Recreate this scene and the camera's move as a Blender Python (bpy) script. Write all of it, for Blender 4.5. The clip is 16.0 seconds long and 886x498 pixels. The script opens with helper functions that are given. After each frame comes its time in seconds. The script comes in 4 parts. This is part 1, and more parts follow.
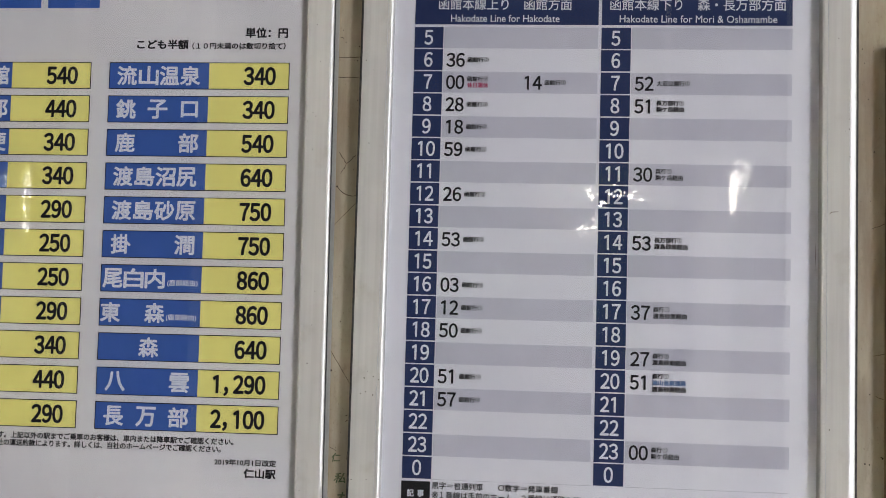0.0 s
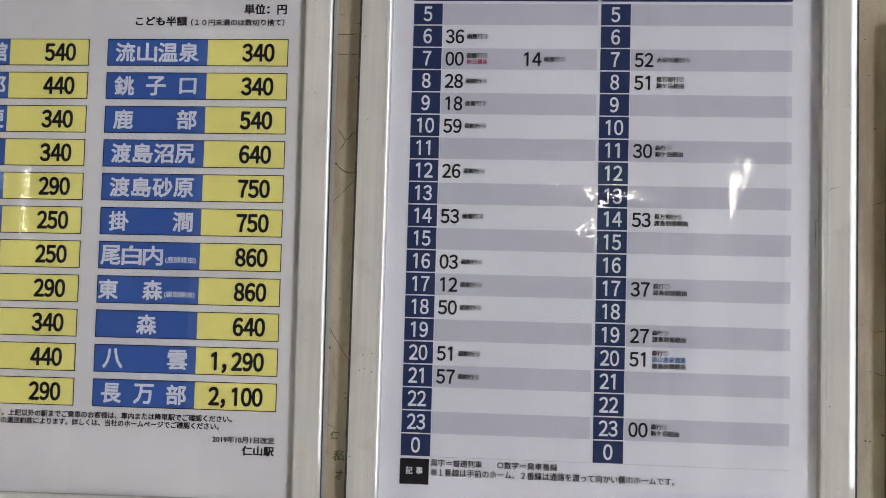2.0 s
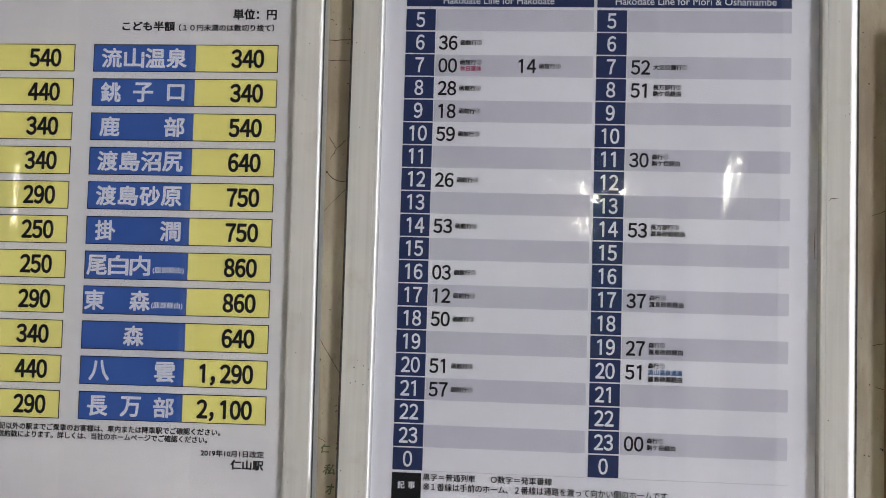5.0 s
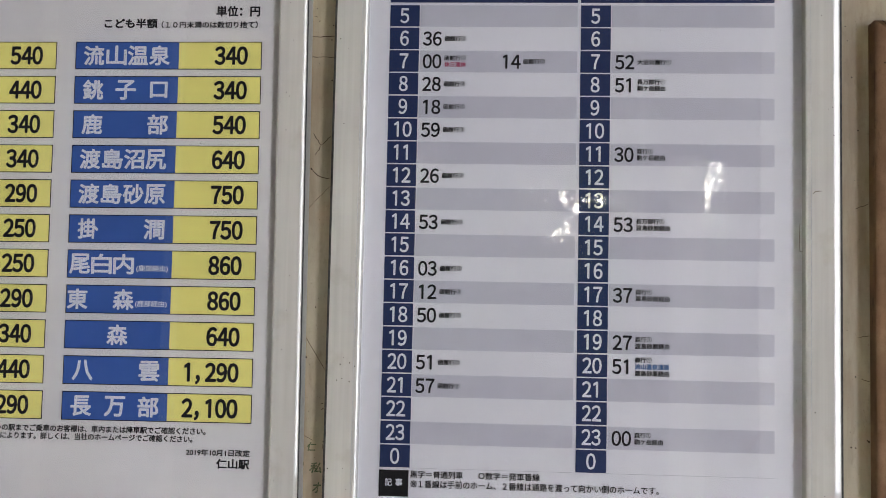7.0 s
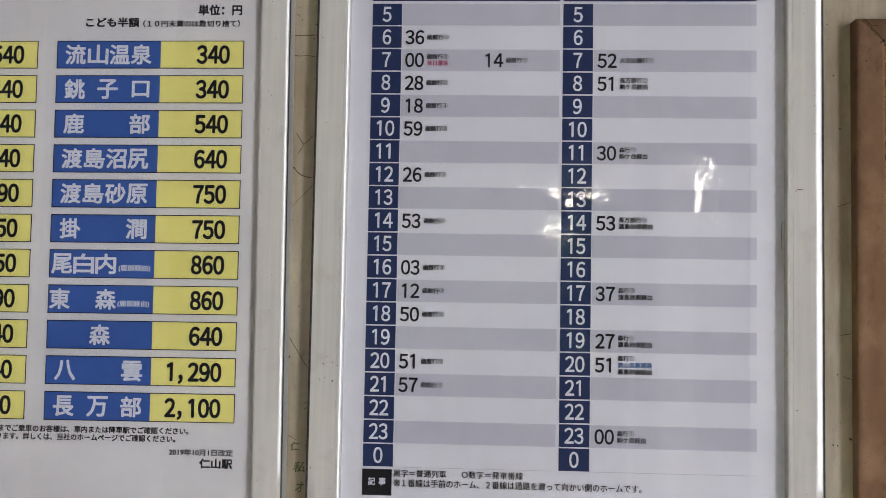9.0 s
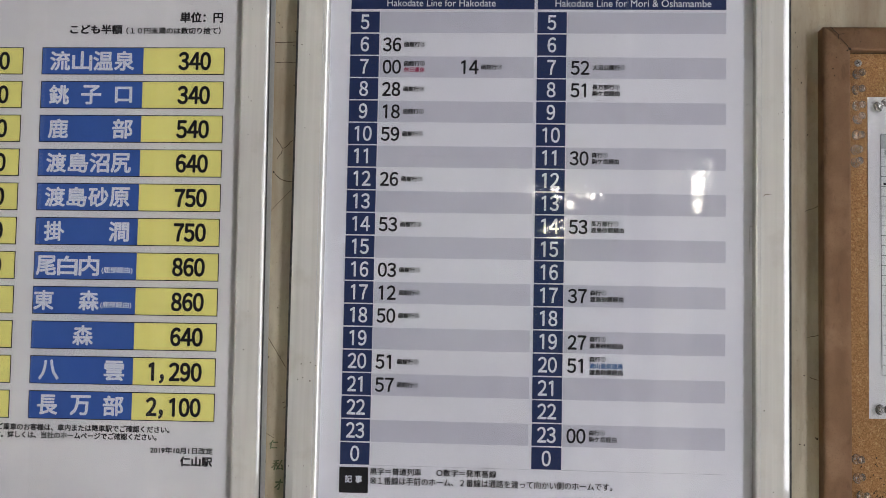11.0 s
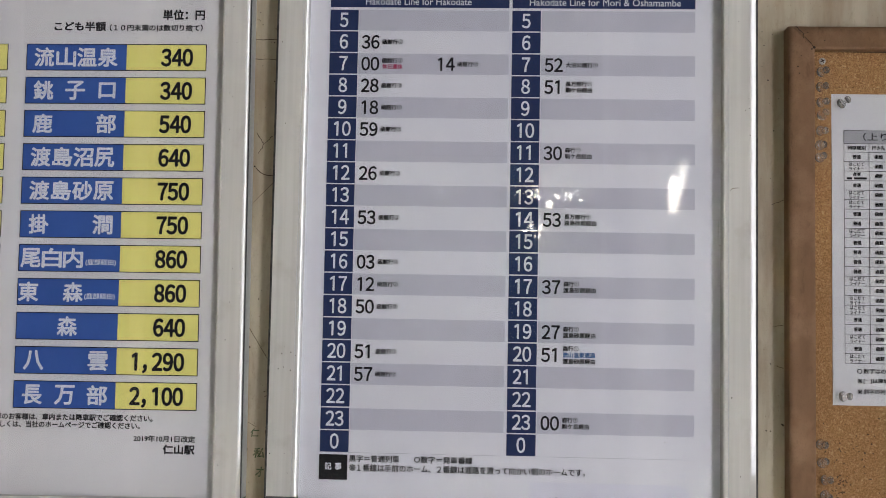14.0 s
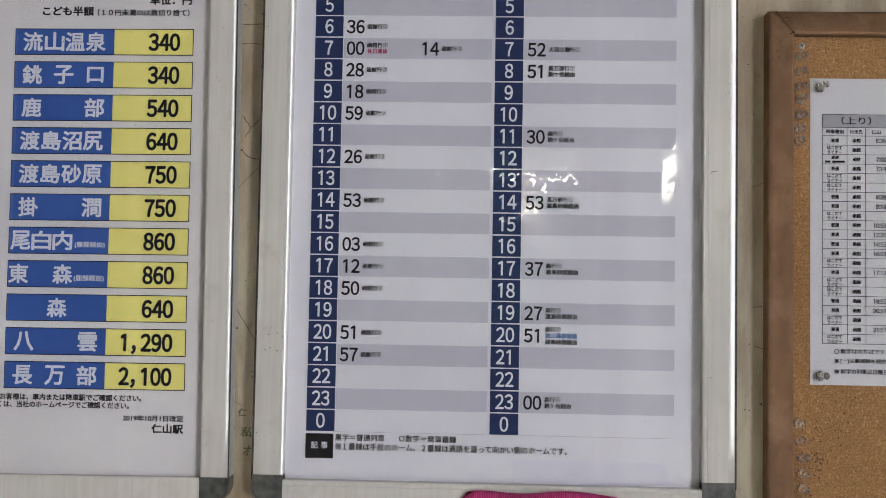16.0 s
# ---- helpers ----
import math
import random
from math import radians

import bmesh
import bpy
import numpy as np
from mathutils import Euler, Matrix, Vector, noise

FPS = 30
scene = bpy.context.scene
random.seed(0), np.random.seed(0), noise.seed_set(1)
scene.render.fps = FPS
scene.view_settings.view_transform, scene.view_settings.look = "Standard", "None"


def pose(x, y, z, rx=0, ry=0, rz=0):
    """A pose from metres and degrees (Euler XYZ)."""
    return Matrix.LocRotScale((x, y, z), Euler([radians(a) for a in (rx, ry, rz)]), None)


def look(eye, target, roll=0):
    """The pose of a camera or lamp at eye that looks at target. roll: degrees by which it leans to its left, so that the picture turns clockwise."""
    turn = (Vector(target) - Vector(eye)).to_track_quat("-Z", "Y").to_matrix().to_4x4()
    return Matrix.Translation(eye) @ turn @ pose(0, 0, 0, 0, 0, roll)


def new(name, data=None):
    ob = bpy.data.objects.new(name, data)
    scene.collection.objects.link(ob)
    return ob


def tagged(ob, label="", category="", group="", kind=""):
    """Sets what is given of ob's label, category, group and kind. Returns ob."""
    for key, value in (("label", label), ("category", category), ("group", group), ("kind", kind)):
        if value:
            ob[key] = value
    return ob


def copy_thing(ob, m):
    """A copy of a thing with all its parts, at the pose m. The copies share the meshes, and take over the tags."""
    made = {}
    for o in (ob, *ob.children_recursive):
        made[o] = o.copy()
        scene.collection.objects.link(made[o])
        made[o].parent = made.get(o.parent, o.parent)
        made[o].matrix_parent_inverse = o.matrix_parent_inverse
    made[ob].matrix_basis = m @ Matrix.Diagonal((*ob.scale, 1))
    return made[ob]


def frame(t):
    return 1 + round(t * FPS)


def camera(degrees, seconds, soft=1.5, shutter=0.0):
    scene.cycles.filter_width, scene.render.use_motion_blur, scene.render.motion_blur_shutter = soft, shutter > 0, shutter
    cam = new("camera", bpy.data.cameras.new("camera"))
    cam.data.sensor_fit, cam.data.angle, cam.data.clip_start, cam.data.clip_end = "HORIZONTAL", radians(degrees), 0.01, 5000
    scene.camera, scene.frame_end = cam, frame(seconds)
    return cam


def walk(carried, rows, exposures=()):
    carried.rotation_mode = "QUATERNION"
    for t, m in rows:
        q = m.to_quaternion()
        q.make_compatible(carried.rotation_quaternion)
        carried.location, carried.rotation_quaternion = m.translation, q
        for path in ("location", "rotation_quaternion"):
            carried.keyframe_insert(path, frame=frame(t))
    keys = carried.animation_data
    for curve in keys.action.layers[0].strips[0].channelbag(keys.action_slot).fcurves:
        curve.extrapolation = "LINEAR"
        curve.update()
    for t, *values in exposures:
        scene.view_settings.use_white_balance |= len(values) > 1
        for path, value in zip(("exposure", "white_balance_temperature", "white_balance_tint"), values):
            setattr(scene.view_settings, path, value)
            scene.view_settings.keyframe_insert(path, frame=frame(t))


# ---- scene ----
# Origin of the plan: x along the notice wall, y into the wall, z up from the floor.
# The timetable print lies in the plane y = 0, the wall face in y = 0.005.
cam = camera(43.0, 16.0, soft=0.5)
PATH = [
    (0.0, pose(0.1273, -1.0582, 1.5194, 93.630, -1.582, 5.002)),
    (0.5, pose(0.1267, -1.0582, 1.5040, 94.172, -1.627, 4.955)),
    (1.0, pose(0.1151, -1.0569, 1.4942, 94.377, -1.589, 4.330)),
    (1.5, pose(0.1159, -1.0565, 1.4908, 94.252, -1.559, 4.339)),
    (2.0, pose(0.1278, -1.0531, 1.4957, 93.748, -1.627, 4.971)),
    (2.5, pose(0.1215, -1.0545, 1.4922, 93.808, -1.645, 4.622)),
    (3.0, pose(0.1226, -1.0504, 1.4993, 93.599, -1.792, 4.742)),
    (5.5, pose(0.1262, -1.0333, 1.5125, 93.440, -1.549, 4.498)),
    (6.0, pose(0.1260, -1.0318, 1.5018, 93.944, -1.369, 4.301)),
    (6.5, pose(0.1240, -1.0316, 1.4998, 93.999, -1.257, 3.992)),
    (7.0, pose(0.1220, -1.0319, 1.4984, 94.030, -1.187, 3.688)),
    (7.5, pose(0.1208, -1.0328, 1.4973, 94.050, -1.126, 3.423)),
    (8.0, pose(0.1238, -1.0318, 1.4959, 94.105, -1.020, 3.365)),
    (8.5, pose(0.1241, -1.0324, 1.4964, 94.078, -1.031, 3.153)),
    (9.0, pose(0.1311, -1.0312, 1.5016, 93.816, -1.029, 3.333)),
    (11.5, pose(0.1587, -1.0586, 1.5036, 93.797, -1.152, 3.355)),
    (12.0, pose(0.1601, -1.0636, 1.4997, 93.904, -1.158, 3.176)),
    (12.5, pose(0.1592, -1.0684, 1.4997, 93.818, -1.160, 2.912)),
    (13.0, pose(0.1610, -1.0716, 1.4970, 93.878, -1.096, 2.789)),
    (13.5, pose(0.1613, -1.0750, 1.4951, 93.889, -1.065, 2.608)),
    (14.0, pose(0.1595, -1.0785, 1.4939, 93.854, -1.037, 2.329)),
    (14.5, pose(0.1602, -1.0822, 1.4936, 93.722, -1.061, 2.161)),
    (15.0, pose(0.1615, -1.0847, 1.4913, 93.628, -1.040, 2.037)),
    (15.5, pose(0.1671, -1.0888, 1.4910, 93.387, -1.075, 2.101)),
    (16.0, pose(0.1722, -1.0935, 1.4914, 93.047, -1.003, 2.165)),
]
EXPOSURE = 5.20
walk(cam, PATH, exposures=((0.0, EXPOSURE), (16.0, EXPOSURE)))

Z0 = 1.80          # height of the timetable's first row
WALL_Y = 0.005     # face of the notice wall
EAST, WEST, SOUTH, CEIL = 2.4, -3.2, -4.5, 3.8

# ---- world, sun, lights ----
world = bpy.data.worlds.new("sky")
scene.world = world
world.use_nodes = True
wn = world.node_tree
sky = wn.nodes.new("ShaderNodeTexSky")
sky.sky_type, sky.sun_disc = "NISHITA", False
sky.sun_elevation, sky.sun_rotation = radians(48), radians(180)
sky.dust_density, sky.air_density = 7.0, 0.7
bg = wn.nodes["Background"]
bg.inputs["Strength"].default_value = 0.15
wn.links.new(sky.outputs["Color"], bg.inputs["Color"])

sun_data = bpy.data.lights.new("sun", "SUN")
sun_data.energy, sun_data.angle, sun_data.color = 2.6, radians(3), (1.0, 0.97, 0.93)
sun = new("sun", sun_data)
sun.matrix_world = look((0.6, -9, 10), (0, 0, 0))

# daylight that comes in through the window in the east wall
lamp_data = bpy.data.lights.new("window_daylight", "AREA")
lamp_data.shape, lamp_data.size, lamp_data.size_y = "RECTANGLE", 1.15, 3.10
lamp_data.energy, lamp_data.color = 3.4, (0.925, 0.93, 1.0)
lamp = new("window_daylight", lamp_data)
lamp.matrix_world = look((EAST + 0.012, -3.25, 1.675), (EAST - 1.0, -3.25, 1.675))


# ---- materials ----
class Nodes:
    """A small builder of node materials."""

    def __init__(self, name):
        self.mat = bpy.data.materials.new(name)
        self.mat.use_nodes = True
        self.tree = self.mat.node_tree
        self.bsdf = self.tree.nodes["Principled BSDF"]
        self.out = self.tree.nodes["Material Output"]
        tc = self.tree.nodes.new("ShaderNodeNewGeometry")
        self.pos = tc.outputs["Position"]
        self.island = tc.outputs["Random Per Island"]

    def n(self, kind, **ins):
        node = self.tree.nodes.new(kind)
        for key, value in ins.items():
            self.put(node.inputs[key.replace("_", " ")], value)
        return node

    def put(self, socket, value):
        if isinstance(value, bpy.types.NodeSocket):
            self.tree.links.new(value, socket)
        else:
            socket.default_value = value

    def stretch(self, sx, sy, sz):
        m = self.n("ShaderNodeMapping", Vector=self.pos)
        m.inputs["Scale"].default_value = (sx, sy, sz)
        return m.outputs["Vector"]

    def noise(self, scale, detail=3.0, rough=0.55, vec=None):
        return self.n("ShaderNodeTexNoise", Vector=vec or self.pos, Scale=scale, Detail=detail, Roughness=rough).outputs["Fac"]

    def ramp(self, fac, stops):
        node = self.n("ShaderNodeValToRGB", Fac=fac)
        el = node.color_ramp.elements
        while len(el) < len(stops):
            el.new(0.5)
        for e, (p, c) in zip(el, stops):
            e.position, e.color = p, (*c, 1) if len(c) == 3 else c
        return node.outputs["Color"]

    def mix(self, fac, a, b, blend="MIX"):
        node = self.tree.nodes.new("ShaderNodeMix")
        node.data_type, node.blend_type = "RGBA", blend
        self.put(node.inputs["Factor"], fac)
        for key, value in (("A", a), ("B", b)):
            sock = [s for s in node.inputs if s.name == key and s.type == "RGBA"][0]
            self.put(sock, (*value, 1) if isinstance(value, tuple) and len(value) == 3 else value)
        return [s for s in node.outputs if s.type == "RGBA"][0]

    def bump(self, height, strength, distance):
        node = self.n("ShaderNodeBump", Height=height, Strength=strength, Distance=distance)
        self.put(self.bsdf.inputs["Normal"], node.outputs["Normal"])

    def set(self, **ins):
        for key, value in ins.items():
            if isinstance(value, tuple) and len(value) == 3:
                value = (*value, 1)
            self.put(self.bsdf.inputs[key.replace("_", " ")], value)
        return self


def paper(name, colour, tint):
    k = Nodes(name)
    big = k.noise(6.0, 2.0)
    fine = k.noise(900.0, 2.0)
    col = k.mix(k.ramp(big, [(0.35, (0, 0, 0)), (0.7, (1, 1, 1))]), colour, tint)
    col = k.mix(0.04, col, k.ramp(fine, [(0.3, (0.2, 0.2, 0.2)), (0.7, (1, 1, 1))]), "MULTIPLY")
    k.set(Base_Color=col, Roughness=0.55)
    k.bump(k.noise(5.0, 1.0), 0.15, 0.01)
    return k.mat


def ink(name, colour, rough=0.7):
    k = Nodes(name)
    wear = k.noise(60.0, 4.0)
    light = tuple(min(1.0, c * 1.04 + 0.003) for c in colour)
    k.set(Base_Color=k.mix(k.ramp(wear, [(0.4, (0, 0, 0)), (0.65, (1, 1, 1))]), colour, light), Roughness=rough, Specular_IOR_Level=0.15)
    return k.mat


PAPER = paper("poster_paper", (0.80, 0.80, 0.84), (0.77, 0.77, 0.80))
PAPER_WARM = paper("fare_paper", (0.78, 0.77, 0.77), (0.74, 0.72, 0.71))
PAPER_NOTICE = paper("notice_paper", (0.70, 0.70, 0.70), (0.67, 0.67, 0.68))
NAVY = ink("navy_ink", (0.021, 0.036, 0.110))
BLUE = ink("blue_ink", (0.045, 0.120, 0.40))
YELLOW = ink("yellow_ink", (0.86, 0.80, 0.25))
BAND = ink("grey_band_ink", (0.56, 0.56, 0.62))
BLACK = ink("black_ink", (0.012, 0.012, 0.014))
WHITE = ink("white_lettering", (0.74, 0.76, 0.82))
RED = ink("red_ink", (0.38, 0.045, 0.11))
LINK = ink("blue_note_ink", (0.05, 0.15, 0.34))
HAIR = ink("hairline_ink", (0.40, 0.40, 0.44))
TABLE_GREY = ink("table_grey", (0.42, 0.42, 0.43))
PALE = ink("pale_print", (0.72, 0.72, 0.785))
SMUDGE = ink("grey_smudge", (0.53, 0.515, 0.575))


def cover_material():
    k = Nodes("clear_cover")
    k.tree.nodes.remove(k.bsdf)
    wave = k.n("ShaderNodeBump", Height=k.noise(1.0, 1.0, vec=k.stretch(9.0, 1.0, 3.0)), Strength=0.018, Distance=0.01)
    clear = k.n("ShaderNodeBsdfTransparent", Color=(0.985, 0.985, 0.99, 1))
    gloss = k.n("ShaderNodeBsdfGlossy", Roughness=0.006, Normal=wave.outputs["Normal"])
    fres = k.n("ShaderNodeFresnel", IOR=1.49)
    one = k.n("ShaderNodeMixShader", Fac=fres.outputs["Fac"])
    k.tree.links.new(clear.outputs[0], one.inputs[1])
    k.tree.links.new(gloss.outputs[0], one.inputs[2])
    k.tree.links.new(one.outputs[0], k.out.inputs["Surface"])
    return k.mat


def window_glass():
    k = Nodes("window_glass")
    k.tree.nodes.remove(k.bsdf)
    clear = k.n("ShaderNodeBsdfTransparent", Color=(0.95, 0.97, 0.96, 1))
    gloss = k.n("ShaderNodeBsdfGlossy", Roughness=0.01)
    one = k.n("ShaderNodeMixShader", Fac=0.05)
    k.tree.links.new(clear.outputs[0], one.inputs[1])
    k.tree.links.new(gloss.outputs[0], one.inputs[2])
    k.tree.links.new(one.outputs[0], k.out.inputs["Surface"])
    return k.mat


def frosted_glass():
    k = Nodes("frosted_glass")
    k.set(Base_Color=k.mix(k.noise(40.0, 3.0), (0.62, 0.64, 0.65), (0.55, 0.57, 0.58)), Roughness=0.35)
    k.bump(k.noise(300.0, 2.0), 0.2, 0.001)
    return k.mat


def wall_paint():
    k = Nodes("cream_wall_paint")
    streak = k.noise(1.0, 5.0, 0.6, vec=k.stretch(34, 34, 5))
    blot = k.noise(9.0, 4.0)
    speck = k.noise(420.0, 3.0)
    col = k.mix(k.ramp(streak, [(0.38, (0, 0, 0)), (0.66, (1, 1, 1))]), (0.47, 0.415, 0.300), (0.29, 0.222, 0.138))
    col = k.mix(k.ramp(blot, [(0.5, (0, 0, 0)), (0.75, (0.5, 0.5, 0.5))]), col, (0.37, 0.32, 0.235))
    stain = k.noise(1.0, 6.0, 0.7, vec=k.stretch(140, 140, 75))
    col = k.mix(k.ramp(stain, [(0.56, (0, 0, 0)), (0.74, (0.35, 0.35, 0.35))]), col, (0.17, 0.125, 0.075))
    col = k.mix(k.ramp(speck, [(0.66, (0, 0, 0)), (0.72, (0.8, 0.8, 0.8))]), col, (0.24, 0.19, 0.13))
    k.set(Base_Color=col, Roughness=0.5)
    k.bump(k.noise(120.0, 4.0), 0.25, 0.002)
    return k.mat


def rail_paint():
    k = Nodes("cream_coated_aluminium")
    brushed = k.noise(1.0, 3.0, vec=k.stretch(260, 260, 6))
    col = k.mix(k.ramp(brushed, [(0.35, (0, 0, 0)), (0.7, (1, 1, 1))]), (0.665, 0.660, 0.625), (0.605, 0.600, 0.565))
    grime = k.noise(30.0, 5.0)
    col = k.mix(k.ramp(grime, [(0.6, (0, 0, 0)), (0.8, (0.4, 0.4, 0.4))]), col, (0.38, 0.35, 0.29))
    k.set(Base_Color=col, Roughness=0.16, Specular_IOR_Level=1.0)
    return k.mat


def plain(name, colour, other, scale, rough, metal=0.0, relief=0.0):
    k = Nodes(name)
    f = k.noise(scale, 5.0)
    k.set(Base_Color=k.mix(k.ramp(f, [(0.35, (0, 0, 0)), (0.65, (1, 1, 1))]), colour, other), Roughness=rough, Metallic=metal,
          Specular_IOR_Level=0.5 if rough < 0.7 else 0.12)
    if relief:
        k.bump(f, 0.4, relief)
    return k.mat


def cork_material():
    k = Nodes("cork")
    cells = k.n("ShaderNodeTexVoronoi", Vector=k.pos, Scale=950.0)
    grain = k.ramp(cells.outputs["Color"], [(0.15, (0.25, 0.128, 0.050)), (0.5, (0.345, 0.190, 0.080)), (0.9, (0.45, 0.268, 0.120))])
    fleck = k.noise(520.0, 3.0)
    col = k.mix(k.ramp(fleck, [(0.63, (0, 0, 0)), (0.68, (0.75, 0.75, 0.75))]), grain, (0.10, 0.050, 0.020))
    pale = k.noise(420.0, 2.0)
    col = k.mix(k.ramp(pale, [(0.60, (0, 0, 0)), (0.70, (0.5, 0.5, 0.5))]), col, (0.66, 0.46, 0.24))
    col = k.mix(k.ramp(k.noise(9.0, 3.0), [(0.4, (0, 0, 0)), (0.8, (0.35, 0.35, 0.35))]), col, (0.24, 0.12, 0.045))
    k.set(Base_Color=col, Roughness=0.75, Specular_IOR_Level=0.15)
    k.bump(cells.outputs["Distance"], 0.35, 0.0006)
    return k.mat


def board_wood():
    k = Nodes("brown_fibre_wood")
    grain = k.noise(1.0, 5.0, 0.6, vec=k.stretch(60, 60, 14))
    fine = k.noise(900.0, 3.0)
    col = k.mix(k.ramp(grain, [(0.3, (0, 0, 0)), (0.7, (1, 1, 1))]), (0.198, 0.113, 0.060), (0.262, 0.153, 0.085))
    worn = k.noise(26.0, 5.0, 0.65)
    col = k.mix(k.ramp(worn, [(0.48, (0, 0, 0)), (0.72, (0.75, 0.75, 0.75))]), col, (0.34, 0.21, 0.125))
    dirt = k.noise(1.0, 5.0, 0.65, vec=k.stretch(110, 110, 40))
    col = k.mix(k.ramp(dirt, [(0.58, (0, 0, 0)), (0.74, (0.7, 0.7, 0.7))]), col, (0.105, 0.056, 0.030))
    col = k.mix(k.ramp(fine, [(0.55, (0, 0, 0)), (0.72, (0.45, 0.45, 0.45))]), col, (0.13, 0.070, 0.038))
    k.set(Base_Color=col, Roughness=0.7, Specular_IOR_Level=0.25)
    k.bump(fine, 0.25, 0.0006)
    return k.mat


def pin_plastic():
    k = Nodes("clear_plastic")
    k.set(Base_Color=(0.97, 0.96, 0.94), Roughness=0.02, IOR=1.42, Transmission_Weight=0.93, Specular_IOR_Level=1.0)
    clear = k.n("ShaderNodeBsdfTransparent", Color=(0.97, 0.965, 0.96, 1))
    milky = k.n("ShaderNodeBsdfDiffuse", Color=(0.95, 0.94, 0.92, 1))
    soft = k.n("ShaderNodeMixShader", Fac=0.07)
    k.tree.links.new(clear.outputs[0], soft.inputs[1])
    k.tree.links.new(milky.outputs[0], soft.inputs[2])
    one = k.n("ShaderNodeMixShader", Fac=0.86)
    k.tree.links.new(soft.outputs[0], one.inputs[1])
    k.tree.links.new(k.bsdf.outputs[0], one.inputs[2])
    k.tree.links.new(one.outputs[0], k.out.inputs["Surface"])
    return k.mat


def weave():
    k = Nodes("pink_woven_nylon")
    wave = k.n("ShaderNodeTexWave", Vector=k.pos, Scale=190.0, Distortion=1.5, Detail=2.0)
    col = k.mix(wave.outputs["Fac"], (0.62, 0.02, 0.20), (0.92, 0.09, 0.38))
    k.set(Base_Color=col, Roughness=0.7)
    k.bump(wave.outputs["Fac"], 0.6, 0.001)
    return k.mat


def leaf_material(name, a, b):
    k = Nodes(name)
    col = k.ramp(k.island, [(0.0, a), (1.0, b)])
    k.set(Base_Color=col, Roughness=0.55)
    return k.mat


COVER, GLASS, FROSTED = cover_material(), window_glass(), frosted_glass()
WALL, RAIL = wall_paint(), rail_paint()
BARE = plain("bare_aluminium", (0.58, 0.61, 0.63), (0.48, 0.50, 0.52), 200.0, 0.33, 0.35)
# near-black: the dark reflection on the rails' outer sides, put into the colour
EDGE = plain("shaded_edge", (0.045, 0.045, 0.045), (0.10, 0.10, 0.095), 200.0, 0.75)
CORNER = plain("grey_corner_plastic", (0.055, 0.060, 0.055), (0.11, 0.115, 0.11), 120.0, 0.38, 0.3, 0.0005)
BACKING = plain("hardboard", (0.16, 0.10, 0.06), (0.22, 0.14, 0.08), 40.0, 0.8)
CORK, WOOD = cork_material(), board_wood()
PIN, STEEL = pin_plastic(), plain("zinc_steel", (0.55, 0.54, 0.52), (0.40, 0.39, 0.37), 300.0, 0.45, 0.3)
SOOT = plain("dark_dirt", (0.030, 0.024, 0.018), (0.07, 0.05, 0.035), 300.0, 0.8)
CRACK = plain("dark_crack", (0.06, 0.045, 0.03), (0.16, 0.11, 0.07), 500.0, 0.9)
CRAYON = plain("green_crayon", (0.055, 0.095, 0.045), (0.20, 0.19, 0.11), 600.0, 0.9)
PINK = weave()
FLOOR = plain("worn_concrete", (0.24, 0.237, 0.235), (0.31, 0.306, 0.30), 6.0, 0.8, 0, 0.002)
CEILING = plain("ceiling_board", (0.30, 0.28, 0.25), (0.24, 0.22, 0.19), 3.0, 0.8)
DARK_WALL = plain("old_wood_wall", (0.05, 0.042, 0.034), (0.09, 0.075, 0.06), 4.0, 0.7)
CREAM = plain("pale_paint", (0.50, 0.48, 0.44), (0.42, 0.40, 0.36), 8.0, 0.5)
FRAME_DARK = plain("dark_window_frame", (0.10, 0.085, 0.07), (0.16, 0.13, 0.11), 20.0, 0.5)
GRASS = plain("grass", (0.045, 0.075, 0.025), (0.08, 0.10, 0.04), 2.0, 0.9, 0, 0.02)
BARK = plain("bark", (0.09, 0.065, 0.045), (0.16, 0.12, 0.09), 12.0, 0.9, 0, 0.01)
LEAF = leaf_material("leaves", (0.030, 0.048, 0.022), (0.075, 0.100, 0.048))


# ---- building helpers ----
def world_of(ob):
    p = Vector((0, 0, 0))
    while ob is not None:
        p = p + ob.location
        ob = ob.parent
    return p


def empty(name, at, label, category, group=""):
    ob = new(name)
    ob.empty_display_size = 0.05
    ob.location = at
    return tagged(ob, label, category, group)


def link(name, mesh, parent=None, at=(0, 0, 0), label=""):
    ob = new(name, mesh)
    if parent is not None:
        ob.parent = parent
        ob.location = Vector(at) - world_of(parent)
    else:
        ob.location = at
    return tagged(ob, label)


def mesh_of(name, bm, material):
    me = bpy.data.meshes.new(name)
    bmesh.ops.recalc_face_normals(bm, faces=bm.faces)
    bm.to_mesh(me)
    bm.free()
    me.materials.append(material)
    return me


def part(name, bm, material, parent=None, label="", at=(0, 0, 0)):
    return link(name, mesh_of(name, bm, material), parent, at, label)


def add_box(bm, x0, x1, y0, y1, z0, z1):
    vs = [bm.verts.new((x, y, z)) for x in (x0, x1) for y in (y0, y1) for z in (z0, z1)]
    for f in ((0, 1, 3, 2), (4, 6, 7, 5), (0, 4, 5, 1), (2, 3, 7, 6), (0, 2, 6, 4), (1, 5, 7, 3)):
        bm.faces.new([vs[i] for i in f])
    return vs


def box(x0, x1, y0, y1, z0, z1, bevel=0.0):
    bm = bmesh.new()
    add_box(bm, x0, x1, y0, y1, z0, z1)
    if bevel:
        bmesh.ops.bevel(bm, geom=bm.edges[:], offset=bevel, segments=2, affect="EDGES", profile=0.5)
    return bm


